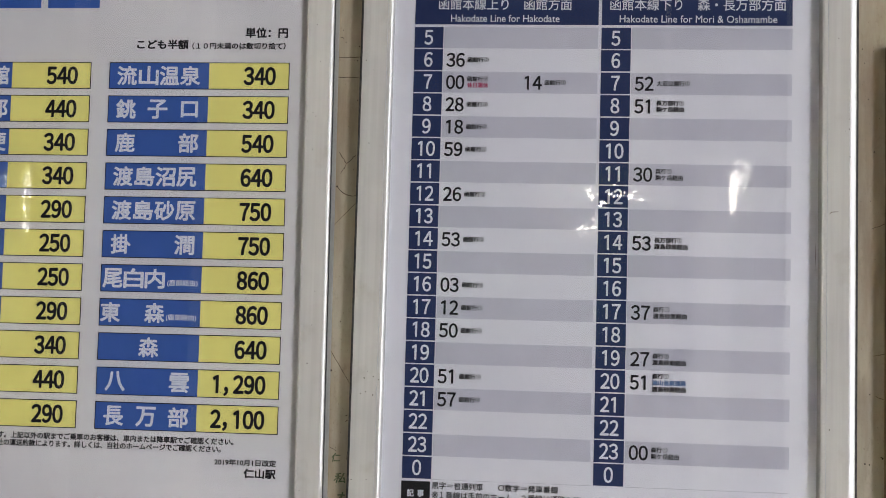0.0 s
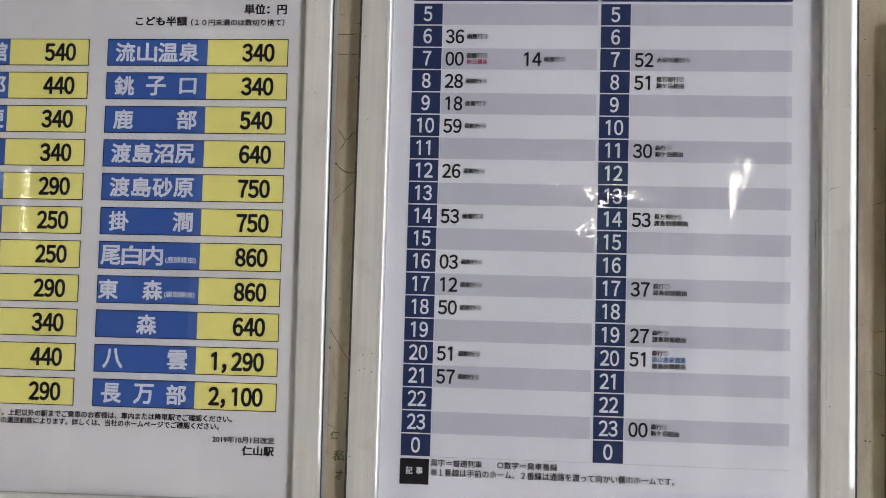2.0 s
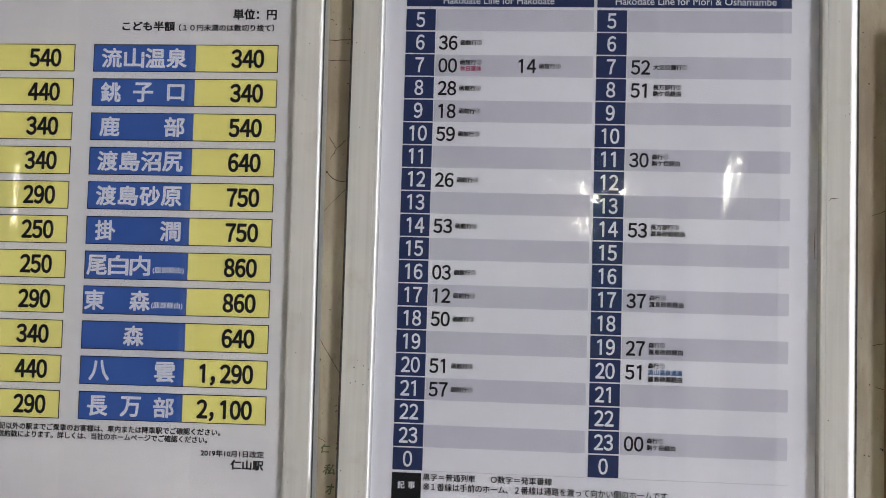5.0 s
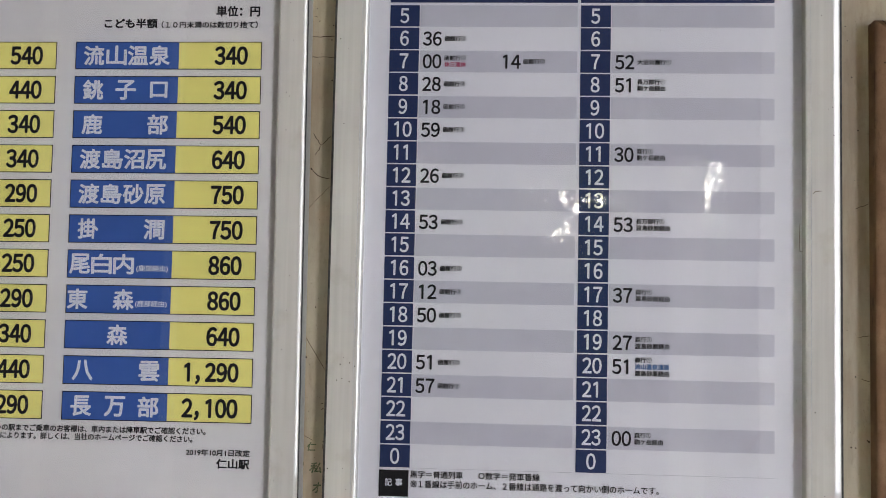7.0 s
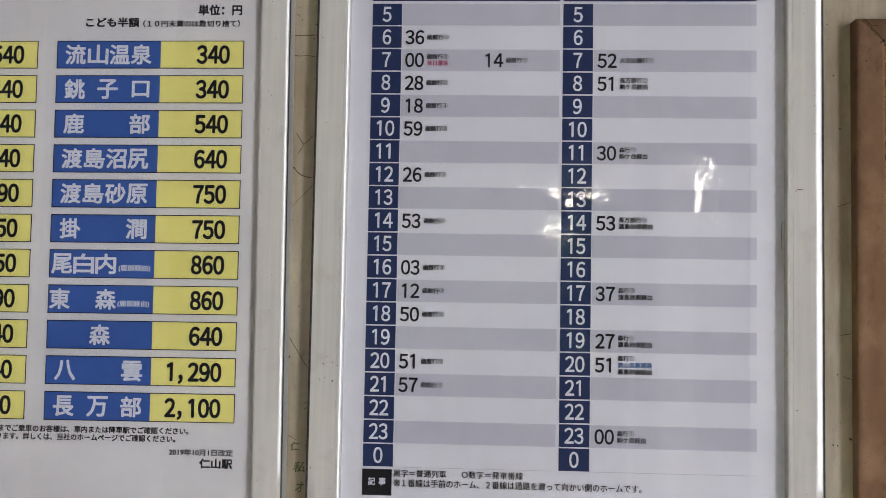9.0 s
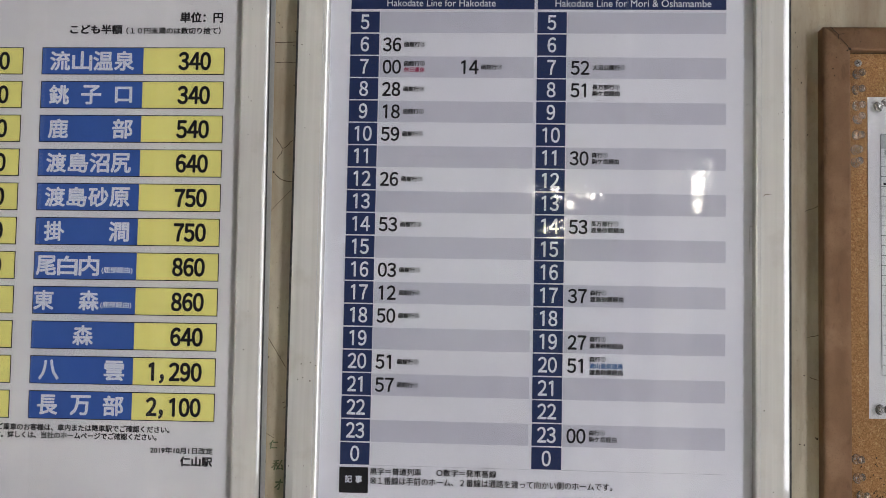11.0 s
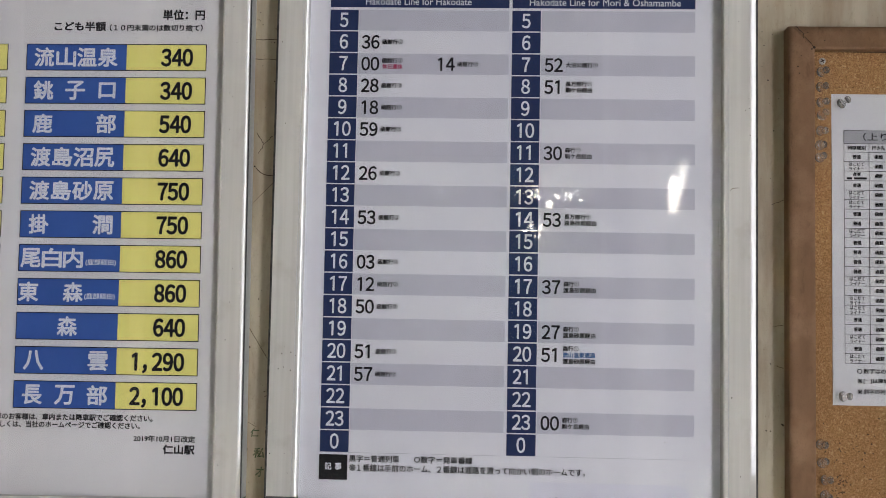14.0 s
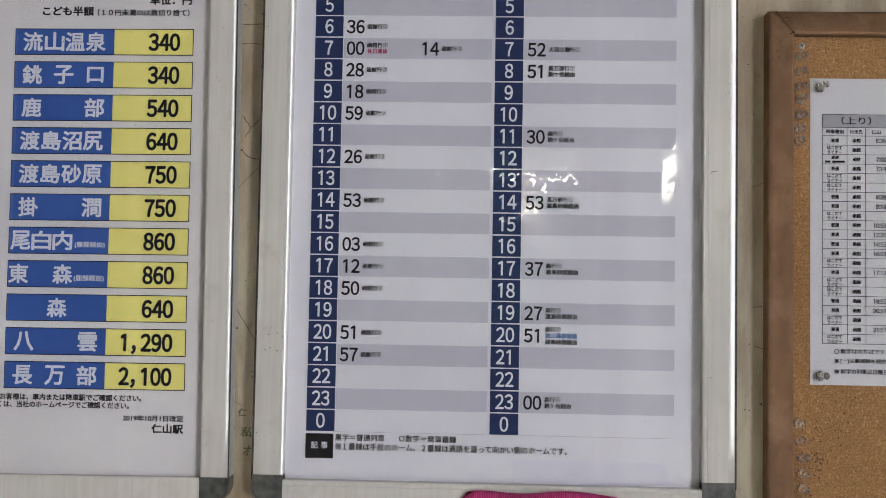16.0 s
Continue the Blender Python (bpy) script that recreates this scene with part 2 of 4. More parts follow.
def card(x0, x1, z0, z1, y):
    """A flat printed area facing the room."""
    bm = bmesh.new()
    bm.faces.new([bm.verts.new(p) for p in ((x0, y, z0), (x1, y, z0), (x1, y, z1), (x0, y, z1))])
    me = bpy.data.meshes.new("card")
    bm.to_mesh(me)
    bm.free()
    return me


def printed(name, x0, x1, z0, z1, y, material, parent, label=""):
    """A rectangle of print; its object stands at the rectangle's lower left corner."""
    me = card(0, x1 - x0, 0, z1 - z0, 0)
    me.name = name
    me.materials.append(material)
    return link(name, me, parent, (x0, y, z0), label)


def lathe(profile, seg=16, axis_y=True):
    """Turns (radius, along) pairs round the y axis; along grows towards the room (-y)."""
    bm = bmesh.new()
    rings = []
    for r, a in profile:
        if r == 0:
            rings.append([bm.verts.new((0, -a, 0))])
        else:
            rings.append([bm.verts.new((r * math.cos(2 * math.pi * i / seg), -a, r * math.sin(2 * math.pi * i / seg))) for i in range(seg)])
    for p, q in zip(rings, rings[1:]):
        for i in range(seg):
            j = (i + 1) % seg
            if len(p) == 1 and len(q) > 1:
                bm.faces.new((p[0], q[i], q[j]))
            elif len(q) == 1 and len(p) > 1:
                bm.faces.new((p[i], q[0], p[j]))
            elif len(p) > 1:
                bm.faces.new((p[i], q[i], q[j], p[j]))
    for f in bm.faces:
        f.smooth = True
    return bm


TEXT_MESHES = {}
WIDE = str.maketrans("0123456789:,", "０１２３４５６７８９：，")
ONE = [(0.470, 0.0), (0.565, 0.0), (0.565, 0.735), (0.487, 0.735), (0.310, 0.645), (0.310, 0.560), (0.470, 0.628)]


def glyphs_of(body, slant=0.0):
    """Vertices (n, 2) and faces of lettering in the built-in font, one em high."""
    cu = bpy.data.curves.new("lettering", "FONT")
    cu.body, cu.size, cu.shear, cu.resolution_u = body, 1.0, slant, 3
    ob = bpy.data.objects.new("lettering", cu)
    me = bpy.data.meshes.new_from_object(ob)
    bpy.data.objects.remove(ob)
    co = np.empty(len(me.vertices) * 3, dtype=np.float32)
    me.vertices.foreach_get("co", co)
    faces = [tuple(p.vertices) for p in me.polygons]
    bpy.data.meshes.remove(me)
    return co.reshape(-1, 3)[:, :2].astype(float), faces


def thickened(points, faces, bold, material, copies):
    """A mesh in the xz plane; heavier strokes come from copies laid side by side, a few hundredths of a millimetre apart."""
    shifts = [(0.0, 0.0)]
    if bold > 0:
        shifts += [(bold * math.cos(2 * math.pi * (i + 0.5) / copies), bold * math.sin(2 * math.pi * (i + 0.5) / copies)) for i in range(copies)]
    n = len(points)
    verts, polys = [], []
    for k, (dx, dz) in enumerate(shifts):
        verts += [(x + dx, -0.00002 * k, z + dz) for x, z in points]
        polys += [tuple(v + k * n for v in f) for f in faces]
    me = bpy.data.meshes.new("lettering")
    me.from_pydata(verts, [], polys)
    me.materials.append(material)
    return me


def lettering(name, body, x, z, width, height, y, material, parent, bold=0.0, label="", slant=0.0, copies=4):
    """Lettering that fills a box of the given width and height, its lower left corner at (x, z); bold in millimetres."""
    key = (body, round(width, 5), round(height, 5), bold, material.name, slant, copies)
    if key not in TEXT_MESHES:
        co, faces = glyphs_of(body, slant)
        b = bold * 0.001
        lo, hi = co.min(0), co.max(0)
        pts = (co - lo) / np.maximum(hi - lo, 1e-6) * (width - 2 * b, height - 2 * b) + b
        TEXT_MESHES[key] = thickened(pts.tolist(), faces, b, material, copies)
    return link(name, TEXT_MESHES[key], parent, (x, y, z), label)


def digits(name, body, x, z, pitch, height, y, material, parent, bold=0.0, label="", slant=0.0, copies=6):
    """Figures of equal width; x is the left edge of the first figure's box, z the base line, bold in millimetres."""
    key = ("digits", body, round(pitch, 5), round(height, 5), bold, material.name, slant)
    if key not in TEXT_MESHES:
        pts, faces, at = [], [], 0.0
        sx, sz = pitch / 0.615, height / 0.735
        for c in body:
            if c == "1":
                co, fs = np.array(ONE), [tuple(range(len(ONE)))]
            else:
                co, fs = glyphs_of(c.translate(WIDE))
            off = {":": -0.12, ",": -0.02}.get(c, -0.195)
            n = len(pts)
            pts += [((u + off) * sx + at + slant * v * sx, v * sz) for u, v in co]
            faces += [tuple(i + n for i in f) for f in fs]
            at += pitch * {":": 0.42}.get(c, 1.0)
        TEXT_MESHES[key] = thickened(pts, faces, bold * 0.001, material, copies)
    return link(name, TEXT_MESHES[key], parent, (x, y, z), label)


def ribbon(points, width, y):
    """A thin flat stroke through points (x, z), tapering to its ends."""
    bm = bmesh.new()
    n = len(points)
    left, right = [], []
    for i, (x, z) in enumerate(points):
        a, b = points[max(i - 1, 0)], points[min(i + 1, n - 1)]
        d = Vector((b[0] - a[0], b[1] - a[1])).normalized()
        w = width * (0.35 if i in (0, n - 1) else 1.0) * random.uniform(0.7, 1.1) / 2
        left.append(bm.verts.new((x - d.y * w, y, z + d.x * w)))
        right.append(bm.verts.new((x + d.y * w, y, z - d.x * w)))
    for i in range(n - 1):
        bm.faces.new((right[i], right[i + 1], left[i + 1], left[i]))
    return bm


def wander(a, b, n, amount):
    pts = []
    for i in range(n + 1):
        t = i / n
        wob = amount if 0 < i < n else 0
        pts.append((a[0] + (b[0] - a[0]) * t + random.uniform(-wob, wob), a[1] + (b[1] - a[1]) * t + random.uniform(-wob, wob)))
    return pts


def blot(r, y=0.0):
    bm = bmesh.new()
    vs = []
    for i in range(9):
        a = 2 * math.pi * i / 9
        k = r * random.uniform(0.75, 1.15)
        vs.append(bm.verts.new((k * math.cos(a), y, k * math.sin(a))))
    bm.faces.new(vs)
    return bm


# ---- the room ----
def structure(name, bm, material, label, category):
    ob = part(name, bm, material)
    return tagged(ob, label, category, kind="structure")


def pierced(axis, at, thick, u0, u1, w0, w1, holes):
    """A wall in the plane axis = at, with rectangular holes (ua, ub, wa, wb) that go right through."""
    bm = bmesh.new()
    us = sorted({u0, u1, *[h[0] for h in holes], *[h[1] for h in holes]})
    ws = sorted({w0, w1, *[h[2] for h in holes], *[h[3] for h in holes]})
    for ua, ub in zip(us, us[1:]):
        for wa, wb in zip(ws, ws[1:]):
            mu, mw = (ua + ub) / 2, (wa + wb) / 2
            if any(h[0] < mu < h[1] and h[2] < mw < h[3] for h in holes):
                continue
            if axis == "y":
                add_box(bm, ua, ub, at, at + thick, wa, wb)
            else:
                add_box(bm, at, at + thick, ua, ub, wa, wb)
    bmesh.ops.remove_doubles(bm, verts=bm.verts[:], dist=1e-5)
    return bm


wall_north = structure("wall_north", box(WEST, EAST, WALL_Y, WALL_Y + 0.12, 0, CEIL), WALL,
                       "cream painted wall with stains, cracks and fly specks", "wall")
structure("floor", box(WEST - 0.12, EAST + 0.12, SOUTH - 0.12, WALL_Y + 0.12, -0.12, 0), FLOOR, "worn grey concrete floor", "floor")
structure("ceiling", box(WEST - 0.12, EAST + 0.12, SOUTH - 0.12, WALL_Y + 0.12, CEIL, CEIL + 0.12), CEILING, "pale board ceiling", "ceiling")
EAST_HOLE = (-3.85, -2.65, 0.10, 3.25)
structure("wall_east", pierced("x", EAST, 0.12, SOUTH - 0.12, WALL_Y + 0.12, 0, CEIL, [EAST_HOLE]), WALL, "cream painted side wall with a window", "wall")
structure("wall_west", box(WEST - 0.12, WEST, SOUTH - 0.12, WALL_Y + 0.12, 0, CEIL), WALL, "cream painted side wall", "wall")
SOUTH_HOLES = [(-2.94, -2.49, 1.35, 2.27), (-0.42, 0.700, 1.35, 2.34), (1.036, 1.158, 1.35, 2.36)]
structure("wall_south", pierced("y", SOUTH - 0.12, 0.12, WEST, EAST, 0, CEIL, SOUTH_HOLES), DARK_WALL, "dark old wall with windows to the trees", "wall")


def window(name, axis, at, hole, label, glass=GLASS):
    """A wooden window: frame of four bars and a pane, set inside the opening."""
    u0, u1, w0, w1 = hole
    b = 0.035 if u1 - u0 > 0.3 else 0.008
    win = empty(name, ((u0 + u1) / 2, at, w0) if axis == "y" else (at, (u0 + u1) / 2, w0), label, "window")
    win["kind"] = "structure"

    def bar(nm, ua, ub, wa, wb, d0, d1, mat):
        bm = box(ua, ub, at + d0, at + d1, wa, wb) if axis == "y" else box(at + d0, at + d1, ua, ub, wa, wb)
        return part(nm, bm, mat, win)

    bar("window_frame", u0, u0 + b, w0, w1, 0.02, 0.07, FRAME_DARK)
    bar("window_frame", u1 - b, u1, w0, w1, 0.02, 0.07, FRAME_DARK)
    bar("window_frame", u0 + b, u1 - b, w0, w0 + b, 0.02, 0.07, FRAME_DARK)
    bar("window_frame", u0 + b, u1 - b, w1 - b, w1, 0.02, 0.07, FRAME_DARK)
    pane = bar("pane", u0 + b, u1 - b, w0 + b, w1 - b, 0.042, 0.046, glass)
    pane.visible_shadow = glass is FROSTED
    return win


for i, hole in enumerate(SOUTH_HOLES):
    window("window_%d" % (i + 1), "y", SOUTH - 0.12, hole, "dark-framed window looking out on dense trees")
window("window_4", "x", EAST, EAST_HOLE, "dark-framed side window of frosted glass that lets in daylight", FROSTED)

for px0, px1 in ((-2.29, -2.22), (-1.62, -1.56), (0.708, 0.732), (1.290, 1.365)):
    structure("pillar", box(px0, px1, SOUTH, SOUTH + 0.05, 0, CEIL), CREAM, "pale painted post on the old wall", "post")
structure("door_1", box(0.86, 1.030, SOUTH + 0.001, SOUTH + 0.03, 0, 2.36, 0.004), CREAM, "pale painted door leaf, closed", "door")

# ---- outdoors ----
ground = structure("ground", box(-600, 600, -600, 600, -0.5, -0.16), GRASS, "grassy ground round the station", "ground")


def tree(x, y, height, spread, low, leaves, leaf, seed, gaps=(), dense=0.0):
    """gaps: thin places of the crown, as (x, z, half width, half height, share of leaves kept)."""
    rng = random.Random(seed)
    root = empty("tree", (x, y, -0.17), "broad-leaved tree with a dense green crown", "tree", "trees behind the waiting room")
    bm = bmesh.new()
    rings = []
    for j in range(7):
        t = j / 6
        r = 0.16 * (1 - 0.8 * t) + 0.02
        cx, cy = 0.15 * math.sin(2.1 * t + seed), 0.12 * math.sin(3 * t + seed)
        rings.append([bm.verts.new((x + cx + r * math.cos(a), y + cy + r * math.sin(a), -0.2 + t * height * 0.85)) for a in [2 * math.pi * i / 8 for i in range(8)]])
    for p, q in zip(rings, rings[1:]):
        for i in range(8):
            bm.faces.new((p[i], p[(i + 1) % 8], q[(i + 1) % 8], q[i]))
    for _ in range(9):
        a, zz = rng.uniform(0, 2 * math.pi), rng.uniform(0.3, 0.75) * height
        end = Vector((x + math.cos(a) * spread * 0.7, y + math.sin(a) * spread * 0.7, zz + 0.9))
        start = Vector((x, y, zz))
        side = Vector((-math.sin(a), math.cos(a), 0)) * 0.04
        upv = Vector((0, 0, 0.04))
        p = [bm.verts.new(start + s) for s in (side, upv, -side, -upv)]
        q = [bm.verts.new(end + s * 0.25) for s in (side, upv, -side, -upv)]
        for i in range(4):
            bm.faces.new((p[i], p[(i + 1) % 4], q[(i + 1) % 4], q[i]))
    part("trunk", bm, BARK, root)
    verts, faces = [], []
    clumps = []
    for _ in range(34):
        a, rr = rng.uniform(0, 2 * math.pi), spread * math.sqrt(rng.random())
        clumps.append((x + rr * math.cos(a), y + rr * math.sin(a), rng.uniform(low, height), spread * rng.uniform(0.32, 0.55)))
    for _ in range(leaves):
        cx, cy, cz, cr = clumps[rng.randrange(len(clumps))]
        v = Vector((rng.gauss(0, 1), rng.gauss(0, 1), rng.gauss(0, 1))).normalized() * cr * rng.random() ** 0.4
        c = Vector((cx, cy, cz)) + v
        if dense:
            c.y = y + 0.15 * (c.y - y)
        if rng.random() < dense:
            a, rr = rng.uniform(0, 2 * math.pi), spread * 1.25 * math.sqrt(rng.random())
            c = Vector((x + rr * math.cos(a), y + 0.12 * rr * math.sin(a), rng.uniform(low, height)))
        if any(((c.x - gx) / rx) ** 2 + ((c.z - gz) / rz) ** 2 < 1 and rng.random() > keep for gx, gz, rx, rz, keep in gaps):
            continue
        s = leaf * rng.uniform(0.035, 0.075)
        d = Vector((rng.gauss(0, 1), rng.gauss(0, 1), rng.gauss(0, 1))).normalized()
        e = d.orthogonal().normalized()
        i = len(verts)
        for k in (d * s, e * s * 0.5, -d * s, -e * s * 0.5):
            verts.append(c + k)
        faces.append((i, i + 1, i + 2, i + 3))
    me = bpy.data.meshes.new("crown")
    me.from_pydata([tuple(v) for v in verts], [], faces)
    me.materials.append(LEAF)
    link("crown", me, root, (0, 0, 0))


CROWN_GAPS = [(0.16, 2.91, 0.14, 0.050, 0.20), (0.42, 2.85, 0.19, 0.070, 0.20), (0.68, 2.78, 0.17, 0.065, 0.30), (0.96, 2.84, 0.18, 0.110, 0.42),
              (0.60, 2.45, 0.16, 0.085, 0.22), (0.86, 2.32, 0.22, 0.125, 0.20), (1.02, 2.18, 0.16, 0.070, 0.12), (-0.35, 2.83, 0.06, 0.030, 0.0)]
gap_rng = random.Random(44)
for _ in range(46):
    r = gap_rng.uniform(0.016, 0.036)
    CROWN_GAPS.append((gap_rng.gauss(0.72, 0.30), gap_rng.uniform(2.12, 2.95), r * 1.3, r, 0.0))
for i, (tx, ty, th, ts, tl, tn, leaf, gaps) in enumerate([
        (0.10, -10.2, 4.3, 1.35, 0.7, 105000, 0.66, CROWN_GAPS), (1.60, -11.5, 2.75, 0.70, 0.5, 24000, 0.7, ()), (0.95, -16.5, 2.55, 1.6, 0.4, 16000, 1.0, ()),
        (-6.6, -12.5, 6.5, 1.5, 0.6, 14000, 0.9, ()), (-4.3, -14.0, 6.0, 2.0, 0.6, 8000, 1.0, ()), (6.2, -12.5, 5.5, 2.2, 0.5, 8000, 1.0, ()),
        (2.65, -13.0, 3.00, 0.45, 0.3, 3200, 0.8, ()), (2.90, -14.5, 4.25, 0.6, 3.25, 3000, 0.55, ())]):
    tree(tx, ty, th, ts, tl, tn, leaf, i + 3, gaps, 0.85 if i < 3 else 0.0)


def far_woods():
    """A low dark belt of bushes beyond the trees."""
    rng = random.Random(21)
    verts, faces = [], []
    for _ in range(30000):
        x = rng.uniform(-16, 18)
        top = 3.05 + 0.35 * math.sin(0.9 * x + 1.0) + 0.25 * math.sin(2.3 * x) - 1.0 * math.exp(-((x - 7.6) / 0.8) ** 2)
        c = Vector((x, -28 + rng.uniform(-0.8, 0.8), -0.16 + (top + 0.16) * rng.random() ** 0.8))
        s = rng.uniform(0.10, 0.20)
        d = Vector((rng.gauss(0, 1), rng.gauss(0, 1), rng.gauss(0, 1))).normalized()
        e = d.orthogonal().normalized()
        i = len(verts)
        for k in (d * s, e * s * 0.6, -d * s, -e * s * 0.6):
            verts.append(tuple(c + k))
        faces.append((i, i + 1, i + 2, i + 3))
    me = bpy.data.meshes.new("far_woods")
    me.from_pydata(verts, [], faces)
    me.materials.append(LEAF)
    tagged(new("far_woods", me), "dark green belt of bushes beyond the trees", "bushes", kind="stuff")


far_woods()


# ---- snap frames ----
def arc(cx, cv, r, a0, a1, n):
    return [(cx + r * math.cos(math.radians(a0 + (a1 - a0) * i / n)), cv + r * math.sin(math.radians(a0 + (a1 - a0) * i / n))) for i in range(n + 1)]


def rail_section(w, depth):
    """Across the rail from its outer edge (0) to its inner edge (w), with the height off the wall.
    The deep frame has a tight rounded edge and a slot in its side, the shallow one a broad roll."""
    if depth > 0.022:
        u, rolls, side = 0.0042, ((10, 0.0006), (19, 0.0007), (22, 0.0009), (25, 0.0009), (29, 0.0008)), 0.0020
    else:
        u, rolls, side = 0.0092, ((3, 0.0005), (6, 0.0016), (8, 0.0022), (10, 0.0018), (12, 0.0006), (40, 0.0023)), 0.0
    v, curve = depth, []
    for tilt, run in rolls:
        curve.append((u, v))
        u, v = u - run, v - run * math.tan(math.radians(tilt))
    curve.append((u, v))
    if side:
        outer = [(0.0, 0.0), (0.0, v - 0.0080), (0.0004, v - 0.0068), (0.0016, v - 0.0064), (0.0016, v - 0.0022), (u, v - 0.0016)]
    else:
        outer = [(0.0, 0.0), (0.0, v - 0.0020), (0.00005, v - 0.0012), (0.0001, v - 0.0004)]
    first, last = len(outer), len(outer) + len(curve) - 1
    pts = outer + curve[::-1]
    if side:
        pts += [(w - 0.0040, depth), (w - 0.0032, depth), (w - 0.0024, depth)]
    else:
        pts += [(w - 0.0050, depth), (w - 0.0047, depth - 0.0005), (w - 0.0044, depth - 0.0003)]
    pts += [(w - 0.0018, depth - (0.0002 if side else 0.0003)), (w - 0.0004, depth - 0.0009), (w, depth - 0.0030), (w, 0.0)]
    return pts, first, last


def rail(side, w, depth, wall_y, edge_out, a, b):
    """A straight rail; side is l, r, t or b, edge_out its outer edge, a..b its run."""
    bm = bmesh.new()
    ends = []
    section, first, last = rail_section(w, depth)
    deep = depth > 0.022
    steps = 14
    for run in [a + (b - a) * q / steps for q in range(steps + 1)]:
        ring = []
        for u, v in section:
            y = wall_y - v
            if side == "l":
                p = (edge_out + u, y, run)
            elif side == "r":
                p = (edge_out - u, y, run)
            elif side == "b":
                p = (run, y, edge_out + u)
            else:
                p = (run, y, edge_out - u)
            ring.append(bm.verts.new(p))
        ends.append(ring)
    n = len(ends[0])
    for lo, hi in zip(ends, ends[1:]):
        for i in range(n):
            f = bm.faces.new((lo[i], lo[(i + 1) % n], hi[(i + 1) % n], hi[i]))
            f.smooth = first + (0 if deep else 1) <= i < last
            # index 2 paints the shade of the outer side and slot
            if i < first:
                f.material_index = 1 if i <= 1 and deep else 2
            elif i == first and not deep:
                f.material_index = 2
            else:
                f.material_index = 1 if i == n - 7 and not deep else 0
    bm.faces.new(ends[0])
    bm.faces.new(ends[-1][::-1])
    return bm


def corner_piece(cx, cz, sx, sz, w, depth, wall_y):
    """A rounded moulded corner; (cx, cz) is its outer corner, sx and sz point inwards."""
    r = 0.018
    prof = [(w, 0.0), (w, w), (0.0, w)] + [(r - r * math.cos(t), r - r * math.sin(t)) for t in [math.radians(x) for x in (0, 18, 36, 54, 72, 90)]]
    bm = bmesh.new()
    back = [bm.verts.new((cx + sx * u, wall_y, cz + sz * v)) for u, v in prof]
    mid = [bm.verts.new((cx + sx * u, wall_y - depth + 0.006, cz + sz * v)) for u, v in prof]
    m = w * 0.62
    front = [bm.verts.new((cx + sx * (u + (m - u) * (0.0 if u == w or v == w and u > w / 2 else 0.13)),
                           wall_y - depth - 0.0006, cz + sz * (v + (m - v) * (0.0 if v == w else 0.13)))) for u, v in prof]
    n = len(prof)
    for lo, hi in ((back, mid), (mid, front)):
        for i in range(n):
            bm.faces.new((lo[i], lo[(i + 1) % n], hi[(i + 1) % n], hi[i]))
    bm.faces.new(front)
    bm.faces.new(back[::-1])
    return bm


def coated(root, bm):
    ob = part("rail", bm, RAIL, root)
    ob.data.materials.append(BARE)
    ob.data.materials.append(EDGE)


def snap_frame(x0, x1, z0, z1, w_l, w_r, w_t, depth, print_y, label):
    """A wall-hung snap frame with outer edges x0..x1, z0..z1."""
    root = empty("snap_frame", ((x0 + x1) / 2, WALL_Y, z0), label, "poster frame", "poster frames on the wall")
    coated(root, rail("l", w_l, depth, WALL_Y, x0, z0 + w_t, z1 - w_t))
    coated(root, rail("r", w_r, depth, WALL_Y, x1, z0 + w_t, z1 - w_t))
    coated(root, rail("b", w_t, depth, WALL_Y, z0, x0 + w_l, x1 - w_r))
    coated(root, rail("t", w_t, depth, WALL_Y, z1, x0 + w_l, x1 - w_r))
    for cx, cz, sx, sz, w in ((x0, z0, 1, 1, w_l), (x1, z0, -1, 1, w_r), (x0, z1, 1, -1, w_l), (x1, z1, -1, -1, w_r)):
        part("corner", corner_piece(cx, cz, sx, sz, w, depth, WALL_Y), CORNER, root, "dark grey moulded corner")
    part("backing", box(x0 + w_l - 0.004, x1 - w_r + 0.004, print_y + 0.0008, WALL_Y - 0.0001, z0 + w_t - 0.004, z1 - w_t + 0.004), BACKING, root)
    cover = part("cover_sheet", box(x0 + w_l - 0.003, x1 - w_r + 0.003, print_y - 0.0032, print_y - 0.0020, z0 + w_t - 0.003, z1 - w_t + 0.003), COVER, root,
                 "clear glossy plastic cover")
    cover.visible_shadow = False
    return root


snap_frame(-0.0505, 0.4118, Z0 - 0.5010, Z0 + 0.1270, 0.0310, 0.0330, 0.0262, 0.0190, 0.0,
           "cream aluminium snap frame holding the train timetable")
FARE_Y = -0.012
fare_frame = snap_frame(-0.5260, -0.0722, Z0 - 0.5010, Z0 + 0.1270, 0.0262, 0.0268, 0.0262, 0.0270, FARE_Y,
           "cream aluminium snap frame holding the fare table")
fare_frame.rotation_euler.y = -0.0075
fare_frame.location.x += 0.0016

# ---- timetable poster ----
PITCH, CELL_H, CELL_W = 0.0215, 0.0203, 0.0276
XL, XR, XL_END, XR_END = 0.0, 0.1778, 0.1748, 0.3544
L1, L2, L3 = -0.0003, -0.0006, -0.0009
timetable = empty("timetable_poster", (0.18, 0, Z0 - 0.478), "white train timetable poster with navy hour column and grey bands", "poster")
part("sheet", box(-0.030, 0.390, 0.0, 0.0006, Z0 - 0.484, Z0 + 0.110), PAPER, timetable)

